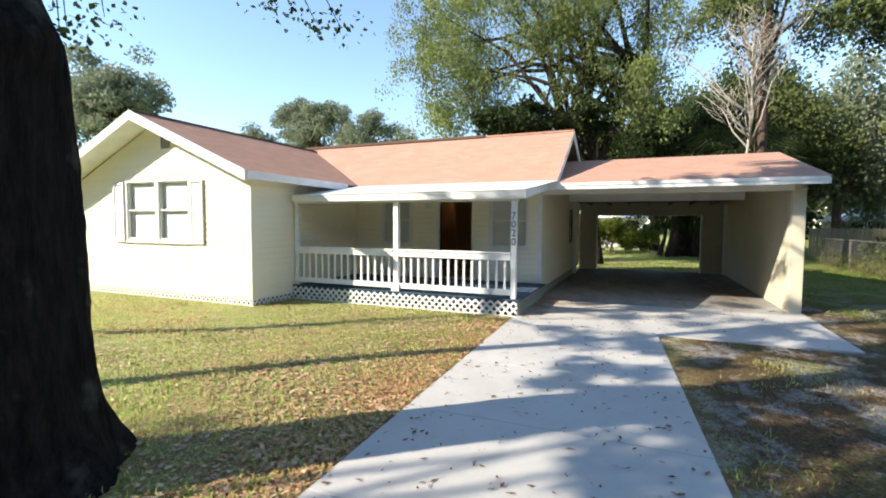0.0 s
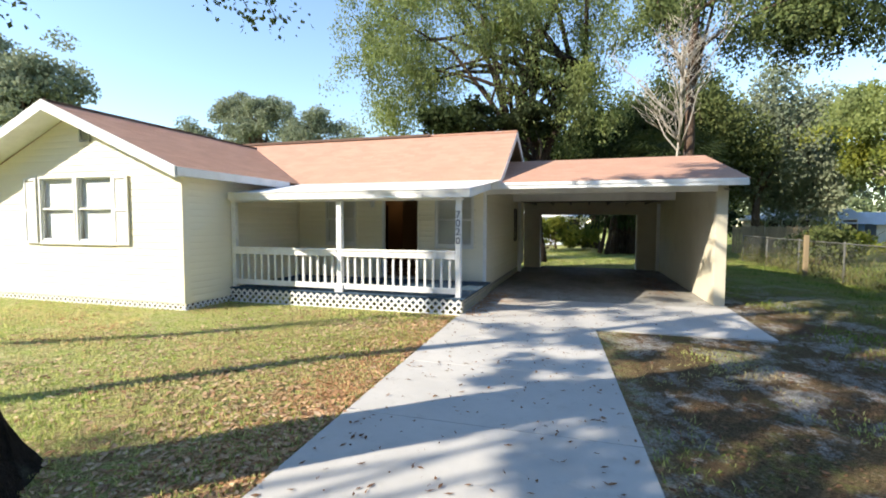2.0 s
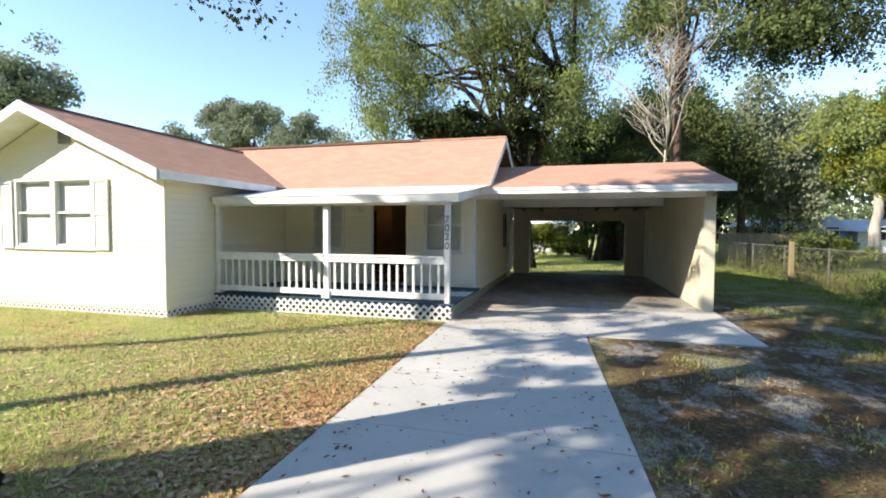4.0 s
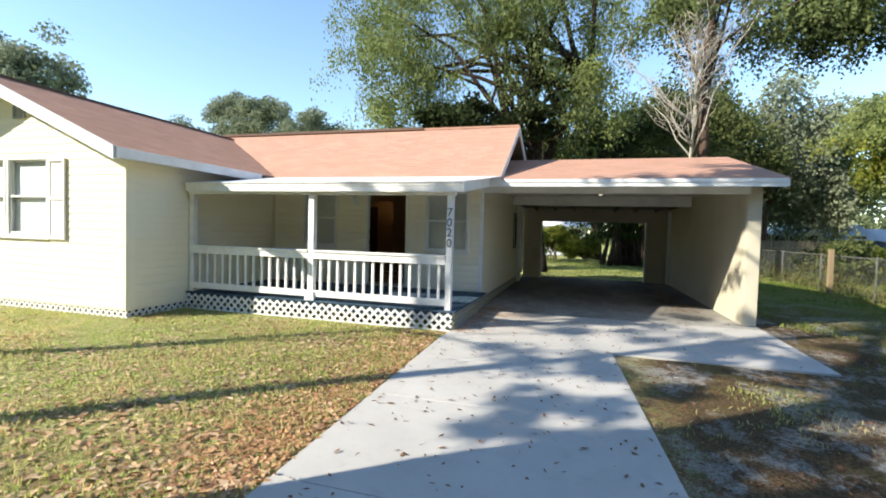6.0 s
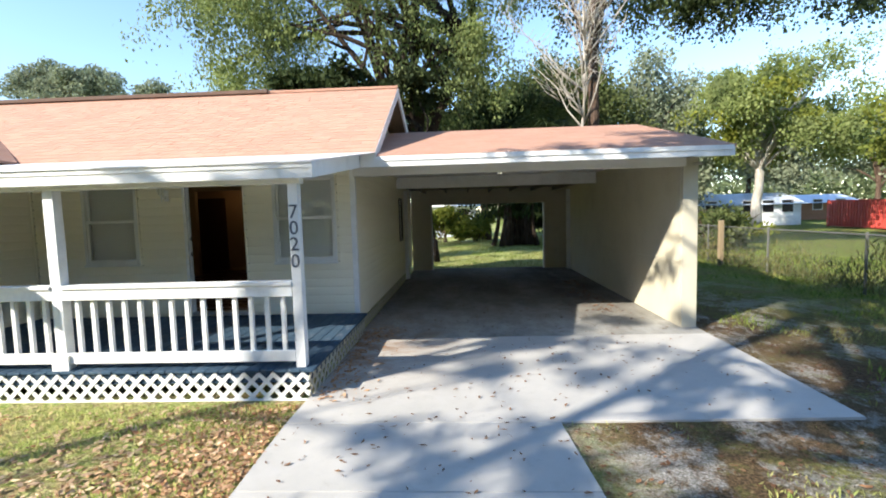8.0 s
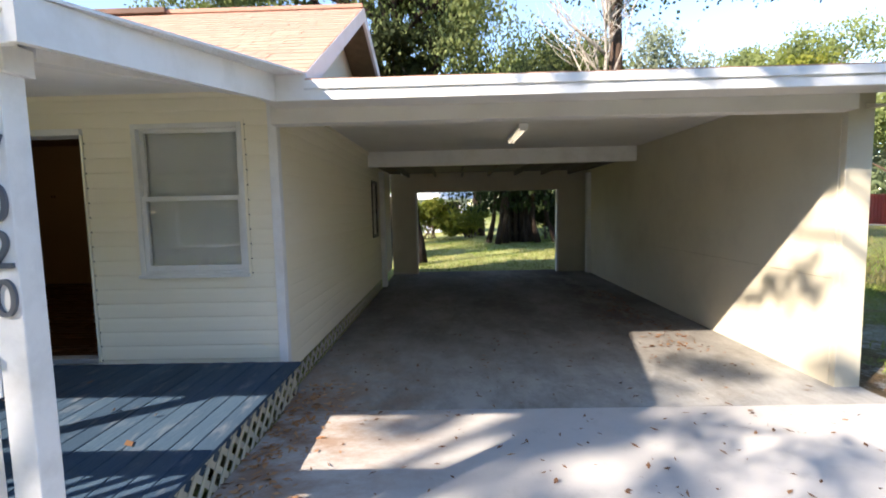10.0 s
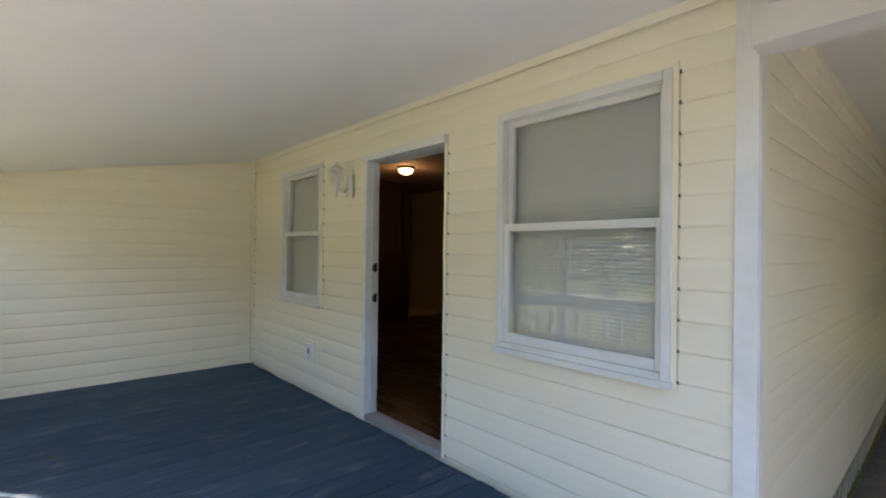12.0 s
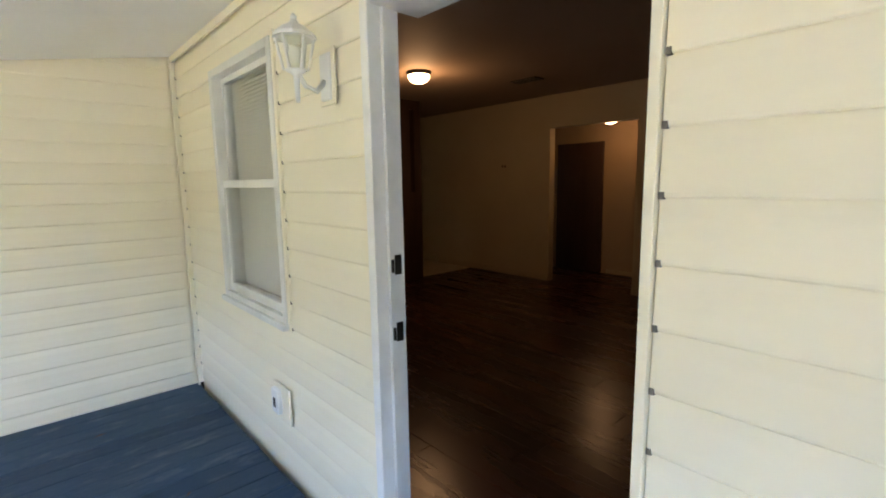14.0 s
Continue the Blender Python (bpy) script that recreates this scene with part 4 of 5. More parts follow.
# solid dark fill, its colour stands for the shade behind the lattice
structure("foundation", boxes((WING_L + 0.2, WING_X - 0.2, WING_Y + 0.25, 5.8, -0.05, 0.11), (WING_X - 0.2, -0.2, 0.3, 5.8, -0.05, 0.15)), PANEL_WOOD, "dark solid block in place of the shaded crawl space", "foundation")

# ---------- living room ----------
IN_BACK, IN_L = 4.75, -9.5
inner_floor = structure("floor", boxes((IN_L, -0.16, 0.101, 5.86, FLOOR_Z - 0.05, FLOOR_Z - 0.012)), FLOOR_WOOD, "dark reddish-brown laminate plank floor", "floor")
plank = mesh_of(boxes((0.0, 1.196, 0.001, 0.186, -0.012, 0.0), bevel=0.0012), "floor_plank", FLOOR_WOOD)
rng = random.Random(9)
for j in range(30):
    x = -6.75 - rng.random() * 1.1
    while x < -0.3:
        if x > -6.8 and x + 1.196 < -0.17:
            o = part("floor_plank", plank, None, inner_floor)
            o.location = (x, 0.102 + j * 0.187, FLOOR_Z + rng.uniform(-0.0004, 0.0004))
        x += 1.2
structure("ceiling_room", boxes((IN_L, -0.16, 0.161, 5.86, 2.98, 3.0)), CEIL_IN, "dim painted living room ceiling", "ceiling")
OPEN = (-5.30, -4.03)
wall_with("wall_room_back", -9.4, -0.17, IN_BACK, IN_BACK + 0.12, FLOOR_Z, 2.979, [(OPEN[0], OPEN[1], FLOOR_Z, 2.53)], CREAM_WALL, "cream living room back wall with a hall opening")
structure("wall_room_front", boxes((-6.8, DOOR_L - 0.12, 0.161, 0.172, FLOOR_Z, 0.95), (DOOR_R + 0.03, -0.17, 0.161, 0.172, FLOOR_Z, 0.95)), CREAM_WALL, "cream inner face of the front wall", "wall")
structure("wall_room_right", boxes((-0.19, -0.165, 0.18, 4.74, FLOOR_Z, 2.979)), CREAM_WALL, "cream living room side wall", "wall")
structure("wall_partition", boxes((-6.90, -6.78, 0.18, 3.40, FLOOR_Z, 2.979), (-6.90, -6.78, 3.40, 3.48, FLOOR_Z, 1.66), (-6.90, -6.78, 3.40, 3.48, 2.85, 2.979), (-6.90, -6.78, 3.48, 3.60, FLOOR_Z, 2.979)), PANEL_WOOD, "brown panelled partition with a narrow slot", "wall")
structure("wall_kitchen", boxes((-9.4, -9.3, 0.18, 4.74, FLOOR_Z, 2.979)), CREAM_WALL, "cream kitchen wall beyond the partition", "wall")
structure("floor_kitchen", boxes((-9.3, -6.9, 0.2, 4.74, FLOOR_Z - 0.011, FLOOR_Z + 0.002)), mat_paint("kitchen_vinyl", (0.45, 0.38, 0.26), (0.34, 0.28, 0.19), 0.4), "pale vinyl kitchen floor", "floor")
structure("wall_hall", boxes((-6.2, -3.0, 5.80, 5.858, FLOOR_Z, 2.979)), HALL_DIMMED, "tan hall wall behind the opening, its dimness put into the colour", "wall")
structure("baseboard", boxes((-9.29, OPEN[0], IN_BACK - 0.014, IN_BACK - 0.002, FLOOR_Z + 0.002, FLOOR_Z + 0.08), (OPEN[1], -0.2, IN_BACK - 0.014, IN_BACK - 0.002, FLOOR_Z + 0.002, FLOOR_Z + 0.08),
                       (-4.95, -3.0, 5.786, 5.798, FLOOR_Z + 0.002, FLOOR_Z + 0.08), bevel=0.003), CREAM_WALL, "painted baseboard", "baseboard")
hd = thing("door_2", "brown flush hall door", "door", kind="structure")
part("leaf", boxes((-5.85, -5.04, 5.755, 5.799, FLOOR_Z + 0.01, 2.38), bevel=0.004), PANEL_WOOD, hd)
sw2 = thing("light_switch", "small double wall switch on the cream wall", "switch", m=pose(-6.14, IN_BACK - 0.004, 2.03))
part("plate", boxes((-0.06, 0.06, -0.004, 0.004, -0.06, 0.06), bevel=0.002), CREAM_WALL, sw2)
for x in (-0.028, 0.028):
    part("toggle", boxes((x - 0.01, x + 0.01, -0.012, -0.004, -0.02, 0.02)), PANEL_WOOD, sw2)
vent = thing("ceiling_vent", "dark slatted air vent in the ceiling", "vent", m=pose(-4.9, 3.7, 2.98))
for k in range(5):
    part("slat", boxes((-0.18, 0.18, -0.1 + k * 0.04, -0.075 + k * 0.04, -0.012, 0.0)), DARK_METAL, vent)


def dome_lamp(x, y, z, watts):
    d = thing("dome_lamp", "lit frosted glass dome lamp on the ceiling", "lamp", "dome lamps", pose(x, y, z))
    part("base", lathe([(0.135, 0.0), (0.135, -0.02), (0.122, -0.035)], 28), DARK_METAL, d, smooth=False)
    part("dome", lathe([(0.117, -0.0351), (0.114, -0.06), (0.096, -0.092), (0.06, -0.112), (0.018, -0.12)], 28), LAMP_GLOW, d, "warm glowing frosted dome", True)
    lp = new("lamp_light", bpy.data.lights.new("lamp_light", "POINT"))
    lp.data.energy, lp.data.color, lp.data.shadow_soft_size = watts, (1.0, 0.60, 0.28), 0.12
    lp.location = (x, y, z - 0.27)


dome_lamp(-5.38, 2.44, 2.98, 1.1)
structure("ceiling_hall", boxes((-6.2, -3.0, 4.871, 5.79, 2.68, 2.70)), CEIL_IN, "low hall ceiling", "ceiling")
dome_lamp(-4.66, 5.25, 2.68, 0.17)

# ---------- porch fittings ----------
lan = thing("wall_lantern", "white coach lantern with a curved bracket beside the door", "lantern", m=pose(-2.945, -0.003, 2.195) @ Matrix.Scale(0.84, 4))
part("backplate", boxes((-0.045, 0.045, -0.022, 0.0, -0.11, 0.09), bevel=0.012), RAIL_WHITE, lan)
v, f = [], []
tube(v, f, [(0, -0.02, -0.03), (0, -0.06, -0.075), (0, -0.11, -0.06), (0, -0.145, -0.01)], [0.014, 0.012, 0.011, 0.012], 10)
part("arm", raw_mesh("arm", v, f, RAIL_WHITE, True), None, lan)
v, f = [], []
tube(v, f, [(0, -0.15, -0.13), (0, -0.15, -0.02), (0, -0.15, 0.0)], [0.009, 0.014, 0.05], 10)
part("finial", raw_mesh("finial", v, f, RAIL_WHITE, True), None, lan)
for a in range(6):
    c, s = math.cos(a * math.pi / 3), math.sin(a * math.pi / 3)
    v, f = [], []
    tube(v, f, [(0.05 * c, -0.15 + 0.05 * s, 0.0), (0.078 * c, -0.15 + 0.078 * s, 0.125)], [0.006, 0.006], 6)
    part("cage_bar", raw_mesh("cage_bar", v, f, RAIL_WHITE), None, lan)
bm = lathe([(0.048, 0.002), (0.074, 0.123)], 6)
bmesh.ops.translate(bm, vec=(0, -0.15, 0), verts=bm.verts[:])
g = part("glass", bm, GLASS, lan)
g.visible_shadow = False
bm = lathe([(0.012, 0.01), (0.03, 0.05), (0.026, 0.085), (0.008, 0.1)], 14)
bmesh.ops.translate(bm, vec=(0, -0.15, 0), verts=bm.verts[:])
part("bulb", bm, TUBE, lan, smooth=True)
bm = lathe([(0.09, 0.125), (0.086, 0.14), (0.05, 0.17), (0.022, 0.185), (0.012, 0.20), (0.014, 0.212), (0.004, 0.225)], 12)
bmesh.ops.translate(bm, vec=(0, -0.15, 0), verts=bm.verts[:])
part("cap", bm, RAIL_WHITE, lan)
part("mounting_block", boxes((-0.065, 0.07, -0.012, -0.003, -0.13, 0.11), bevel=0.004), SIDING, lan)
ol = thing("outlet_box", "white weatherproof outlet box low on the porch wall", "outlet", m=pose(-3.60, -0.003, 0.70))
part("cover", boxes((-0.04, 0.04, -0.035, 0.0, -0.065, 0.065), bevel=0.008), RAIL_WHITE, ol)
part("slot", boxes((-0.012, 0.012, -0.038, -0.0351, -0.03, 0.02)), DARK_METAL, ol)
part("mounting_block", boxes((-0.07, 0.13, -0.012, -0.002, -0.10, 0.09), bevel=0.003), SIDING, ol)


# ---------- plants ----------
def leaf_mesh(name, points, size, material, rng, droop=0.3, slim=0.45):
    """Many small four-cornered leaves at the given points, each turned its own way."""
    n = len(points)
    P = np.asarray(points)
    L = size * (0.6 + 0.8 * rng.random(n))[:, None]
    a = rng.normal(size=(n, 3))
    a[:, 2] -= droop * 2
    a /= np.linalg.norm(a, axis=1)[:, None]
    b = np.cross(a, rng.normal(size=(n, 3)))
    b /= np.linalg.norm(b, axis=1)[:, None] + 1e-9
    c = np.cross(a, b)
    V = np.empty((n, 4, 3))
    V[:, 0] = P
    V[:, 1] = P + a * L * 0.5 + b * L * slim + c * L * 0.10
    V[:, 2] = P + a * L
    V[:, 3] = P + a * L * 0.5 - b * L * slim + c * L * 0.10
    me = bpy.data.meshes.new(name)
    me.vertices.add(n * 4)
    me.vertices.foreach_set("co", V.ravel())
    me.loops.add(n * 4)
    me.loops.foreach_set("vertex_index", np.arange(n * 4))
    me.polygons.add(n)
    me.polygons.foreach_set("loop_start", np.arange(0, n * 4, 4))
    me.polygons.foreach_set("loop_total", np.full(n, 4))
    me.materials.append(material)
    me.update(calc_edges=True)
    return me


def crown_points(rng, center, radii, clumps, per, spread, hang=0.0, low=-0.8, count=11):
    """Clump centres in the outer part of an uneven ellipsoid, and leaf places round each."""
    C = []
    rad = np.array(radii)
    lobes = []
    while len(lobes) < count:
        d = rng.normal(size=3)
        d /= np.linalg.norm(d)
        if d[2] > low:
            lobes.append((np.array(center) + d * rad * (0.45 + 0.35 * rng.random()), (0.28 + 0.24 * rng.random()) * (11 / count) ** 0.4))
    lobes.append((np.array(center), 0.45))
    while len(C) < clumps:
        c, r = lobes[int(rng.integers(len(lobes)))]
        d = rng.normal(size=3)
        d /= np.linalg.norm(d)
        C.append(c + d * rng.random() ** 0.5 * r * rad)
    C = np.array(C)
    n = (per * (0.5 + rng.random(len(C)))).astype(int)
    pts = np.repeat(C, n, axis=0)
    off = rng.normal(size=pts.shape)
    off *= (spread * 1.75 * rng.random(len(pts)) ** 0.4 / np.linalg.norm(off, axis=1))[:, None]
    off[:, 2] *= 0.7
    if hang:
        off[:, 2] -= np.abs(rng.normal(size=len(pts))) * hang
    return C, pts + off


def tree(label, base, lean, height, radius, center, radii, leaf, bark=BARK_BROWN, clumps=70, per=120, spread=0.7, size=0.22, hang=0.0, seed=1, limbs=14, name="tree", slim=0.45, stems=1, low=-0.8, dark=None, lobes=11):
    rng = np.random.default_rng(seed)
    t = thing(name, label, "tree", m=pose(*base))
    B = Vector(base)
    C, pts = crown_points(rng, np.array(center) - np.array(base), radii, clumps, per, spread, hang, low, lobes)
    v, f = [], []
    tops = []
    for s in range(stems):
        off = Vector((rng.normal() * radius * 2.2, rng.normal() * radius * 1.4, 0)) if stems > 1 else Vector((0, 0, 0))
        top = Vector(lean) + Vector((rng.normal(), rng.normal(), 0)) * (0.8 if stems > 1 else 0) + Vector((0, 0, height))
        k = 9
        path = [off.lerp(top, i / (k - 1)) + Vector((rng.normal(), rng.normal(), 0)) * radius * 0.25 * (0 < i) for i in range(k)]
        r = radius / (1 if stems == 1 else 1.6)
        tube(v, f, path, [r * (1.45 if i == 0 else 1.08 - 0.72 * i / (k - 1)) for i in range(k)], 10)
        tops.append(path)
    part("trunk", raw_mesh("trunk", v, f, bark, True), None, t)
    for i in rng.permutation(len(C))[:limbs]:
        v, f = [], []
        path0 = tops[i % stems]
        start = path0[int(rng.integers(4, 9))]
        end = Vector(C[i])
        bend = 0.10 * (end - start).length
        mid = start.lerp(end, 0.5) + Vector((rng.normal() * bend, rng.normal() * bend, bend * (1.2 + 0.6 * rng.normal())))
        q = [start, start.lerp(mid, 0.5) + Vector((0, 0, 0.1)), mid, mid.lerp(end, 0.6), end]
        tube(v, f, q, [radius * 0.36, radius * 0.28, radius * 0.2, radius * 0.12, radius * 0.04], 6)
        part("limb", raw_mesh("limb", v, f, bark, True), None, t)
    droop = 0.3 + (0.8 if hang else 0)
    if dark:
        # some sprays, picked by a wave pattern, take the second leaf colour
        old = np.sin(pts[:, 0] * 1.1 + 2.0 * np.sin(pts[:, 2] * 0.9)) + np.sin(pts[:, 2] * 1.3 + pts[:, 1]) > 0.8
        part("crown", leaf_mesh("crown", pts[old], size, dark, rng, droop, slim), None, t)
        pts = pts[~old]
    part("crown", leaf_mesh("crown", pts, size, leaf, rng, droop, slim), None, t)
    return t


# old oak close beside the drive, its bark in deep furrows
OAK = (-1.68, -9.32)
bm = bmesh.new()
rings, sides = 90, 84
grid = []
for i in range(rings):
    z = -0.1 + 6.1 * i / (rings - 1)
    row = []
    for k in range(sides):
        a = 2 * math.pi * k / sides
        d = Vector((math.cos(a), math.sin(a), 0))
        r = 0.40 - 0.012 * z + 0.24 * math.exp(-max(z, 0) * 3.2) * (1 + 0.25 * math.sin(5 * a + 1))
        r += 0.035 * noise.fractal(Vector((d.x * 2.0, d.y * 2.0, z * 0.7)), 1.0, 2.0, 3)
        r += 0.030 * abs(noise.fractal(Vector((d.x * 7, d.y * 7, z * 1.6)), 0.9, 2.0, 4))
        r -= 0.16 / (1 + math.exp(-(z - 3.05) * 9))
        r += 0.10 * math.exp(-((z - 2.85) / 0.16) ** 2) * max(0, math.cos(a + 0.35)) ** 3
        lean_x = -0.02 * z - 0.10 * max(0.0, z - 3.0)
        row.append(bm.verts.new((OAK[0] + lean_x + d.x * r, OAK[1] + d.y * r, z)))
    grid.append(row)
for i in range(rings - 1):
    for k in range(sides):
        bm.faces.new((grid[i][k], grid[i][(k + 1) % sides], grid[i + 1][(k + 1) % sides], grid[i + 1][k]))
oak = thing("oak_tree", "old oak with dark deeply furrowed bark beside the drive", "tree")
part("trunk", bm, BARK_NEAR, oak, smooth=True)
rng = np.random.default_rng(11)
C, pts = crown_points(rng, (-2.9, -11.0, 7.4), (4.2, 3.5, 1.5), 98, 78, 0.18, 0.0, -0.9, 30)
C2, pts2 = crown_points(rng, (-2.0, -7.4, 8.6), (1.9, 3.2, 0.9), 66, 85, 0.19, 0.0, -0.9, 20)
C3, pts3 = crown_points(rng, (-3.2, -6.1, 7.4), (1.4, 1.5, 0.6), 6, 50, 0.15, 0.0, -0.9, 12)
C, pts = np.concatenate([C, C2, C3]), np.concatenate([pts, pts2, pts3])
for i in rng.permutation(len(C))[:34]:
    v, f = [], []
    s0 = Vector((OAK[0] - 0.15, OAK[1], 4.6 + rng.random() * 1.2))
    e0 = Vector(C[i])
    m0 = s0.lerp(e0, 0.5) + Vector((rng.normal() * 0.3, rng.normal() * 0.3, 0.5))
    tube(v, f, [s0, s0.lerp(m0, 0.5), m0, m0.lerp(e0, 0.5), e0], [0.12, 0.08, 0.06, 0.04, 0.012], 7)
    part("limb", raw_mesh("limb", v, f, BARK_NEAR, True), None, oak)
# bare hanging twigs that reach over the lawn
twig_tips = []
for e in ((-2.8, -5.6, 4.86), (-2.1, -5.6, 4.5), (-1.7, -5.6, 4.4), (-3.77, -7.4, 4.14), (-3.6, -7.9, 3.8), (-3.35, -8.1, 3.65), (0.6, -4.6, 6.2), (6.2, -6.6, 6.0)):
    s0, e0 = Vector((OAK[0] - 0.15, OAK[1], 5.4)), Vector(e)
    v, f = [], []
    m0 = s0.lerp(e0, 0.55) + Vector((0, 0, 0.55))
    tube(v, f, [s0, s0.lerp(m0, 0.5), m0, m0.lerp(e0, 0.5) + Vector((0.05, 0.02, 0.08)), e0], [0.05, 0.035, 0.02, 0.012, 0.004], 6)
    twig_tips.append(np.array(e))
    part("twig", raw_mesh("twig", v, f, BARK_NEAR, True), None, oak)
tw = np.concatenate([t + rng.normal(size=(46, 3)) * (0.2, 0.2, 0.09) for t in twig_tips])
part("crown", leaf_mesh("crown", pts, 0.13, LEAF_OAK, rng, 0.2, 0.35), None, oak)
part("sprays", leaf_mesh("sprays", tw, 0.075, LEAF_OAK, rng, 0.2, 0.35), None, oak)

# slender trees whose trunks throw the long thin shadows over the lawn

tree("slender tree with a thin straight trunk beside the street", (-6.2, -10.3, 0), (-0.3, 0.3, 0), 11.0, 0.15, (-6.4, -9.9, 12.2), (2.2, 1.9, 1.4), LEAF_OAK, clumps=26, per=70, spread=0.3, size=0.13, seed=21, limbs=8)
tree("slender tree with a thin straight trunk beside the street", (-10.0, -10.1, 0), (0.0, 0.1, 0), 9.5, 0.15, (-9.7, -11.4, 9.8), (1.8, 2.4, 1.6), LEAF_OAK, clumps=28, per=65, spread=0.165, lobes=20, size=0.13, seed=22, limbs=10)
tree("street tree with a spreading crown", (-9.5, -16.0, 0), (0.5, 0.3, 0), 5.2, 0.2, (-5.9, -14.2, 6.9), (2.0, 3.9, 1.2), LEAF_OAK, clumps=92, per=75, spread=0.165, lobes=26, size=0.14, seed=23, limbs=18)

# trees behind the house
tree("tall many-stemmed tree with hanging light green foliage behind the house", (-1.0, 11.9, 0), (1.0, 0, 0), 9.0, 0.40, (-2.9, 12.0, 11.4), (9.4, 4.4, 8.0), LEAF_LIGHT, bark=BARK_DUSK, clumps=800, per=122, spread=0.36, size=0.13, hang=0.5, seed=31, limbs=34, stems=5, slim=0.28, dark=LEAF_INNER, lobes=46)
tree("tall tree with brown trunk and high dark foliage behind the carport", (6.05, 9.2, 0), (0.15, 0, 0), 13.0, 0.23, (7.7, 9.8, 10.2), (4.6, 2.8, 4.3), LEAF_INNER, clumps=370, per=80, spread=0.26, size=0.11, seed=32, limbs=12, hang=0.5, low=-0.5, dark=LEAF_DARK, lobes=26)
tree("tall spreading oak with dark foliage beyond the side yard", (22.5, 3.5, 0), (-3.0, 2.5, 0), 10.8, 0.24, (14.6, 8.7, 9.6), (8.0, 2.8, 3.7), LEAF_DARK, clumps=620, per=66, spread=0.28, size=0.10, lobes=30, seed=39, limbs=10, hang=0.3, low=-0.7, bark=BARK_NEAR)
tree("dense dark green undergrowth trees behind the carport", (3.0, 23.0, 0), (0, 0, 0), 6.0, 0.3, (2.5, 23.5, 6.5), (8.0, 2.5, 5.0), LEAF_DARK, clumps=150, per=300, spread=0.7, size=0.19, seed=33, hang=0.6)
tree("dense olive green trees filling in behind the tall trunk", (10.5, 25.5, 0), (0, 0, 0), 7.0, 0.3, (9.5, 26.0, 7.5), (6.0, 3.0, 6.0), LEAF_MID, clumps=150, per=260, spread=0.7, size=0.18, seed=40, hang=0.8)
tree("mossy grey-green tree beyond the carport", (14.0, 27.0, 0), (0, 0, 0), 7.0, 0.3, (15.0, 28.0, 7.5), (5.0, 3.0, 6.0), LEAF_FAR_HAZE, clumps=110, per=260, spread=0.7, size=0.2, hang=1.0, seed=34)
tree("far broad-crowned tree above the roof", (-36.0, 38.0, 0), (0, 0, 0), 10.0, 0.6, (-36.0, 38.0, 13.4), (8.6, 4.0, 5.6), LEAF_FAR_HAZE, clumps=150, per=190, spread=0.6, size=0.22, lobes=22, seed=35)
tree("far tree above the roof", (-26.5, 36.0, 0), (0, 0, 0), 10.0, 0.5, (-26.0, 36.0, 11.2), (5.0, 3.5, 4.4), LEAF_FAR_HAZE, clumps=110, per=170, spread=0.6, size=0.22, lobes=20, seed=36)
tree("far tree at the edge of the open sky", (-44.0, 36.0, 0), (0, 0, 0), 8.0, 0.5, (-44.0, 36.0, 10.5), (4.5, 3.5, 3.5), LEAF_FAR_HAZE, clumps=50, per=240, spread=0.8, size=0.27, seed=37)
tree("far tree beside the wing", (-51.0, 22.0, 0), (0, 0, 0), 12.0, 0.6, (-52.0, 22.0, 14.0), (7.5, 5.0, 6.5), LEAF_FAR_HAZE, clumps=110, per=240, spread=0.9, size=0.3, seed=38)

# grey leafless growth round the tall trunk
rng = np.random.default_rng(41)
dead = thing("dead_tree", "bleached leafless branches round the tall trunk", "tree", m=pose(5.55, 8.8, 0))
v, f = [], []
tube(v, f, [(-0.25, 0, 0), (-0.05, 0, 2.8), (0.15, 0, 5.5), (0.12, 0, 8.6)], [0.06, 0.05, 0.04, 0.025], 8)
part("trunk", raw_mesh("trunk", v, f, BARK_GREY, True), None, dead)
for k in range(30):
    v, f = [], []
    z0 = 4.3 + 3.6 * rng.random()
    a = rng.random() * 6.28
    d = Vector((math.cos(a), 0.5 * math.sin(a), 0))
    p0 = Vector((0.15, 0, z0))
    ln = 0.9 + 1.3 * rng.random()
    q = [p0, p0 + d * ln * 0.45 + Vector((0, 0, 0.4 * ln)), p0 + d * ln * 0.85 + Vector((rng.normal() * 0.2, 0, 0.85 * ln)), p0 + d * ln * 1.2 + Vector((rng.normal() * 0.3, 0, 1.35 * ln))]
    tube(v, f, q, [0.038, 0.026, 0.016, 0.006], 5)
    for j in range(10):
        s0 = q[1].lerp(q[3], rng.random())
        e0 = s0 + Vector((rng.normal() * 0.36, rng.normal() * 0.25, 0.3 + 0.4 * rng.random()))
        tube(v, f, [s0, s0.lerp(e0, 0.5) + Vector((rng.normal() * 0.07, 0, 0)), e0], [0.012, 0.009, 0.004], 4)
    part("branch", raw_mesh("branch", v, f, BARK_GREY, True), None, dead)


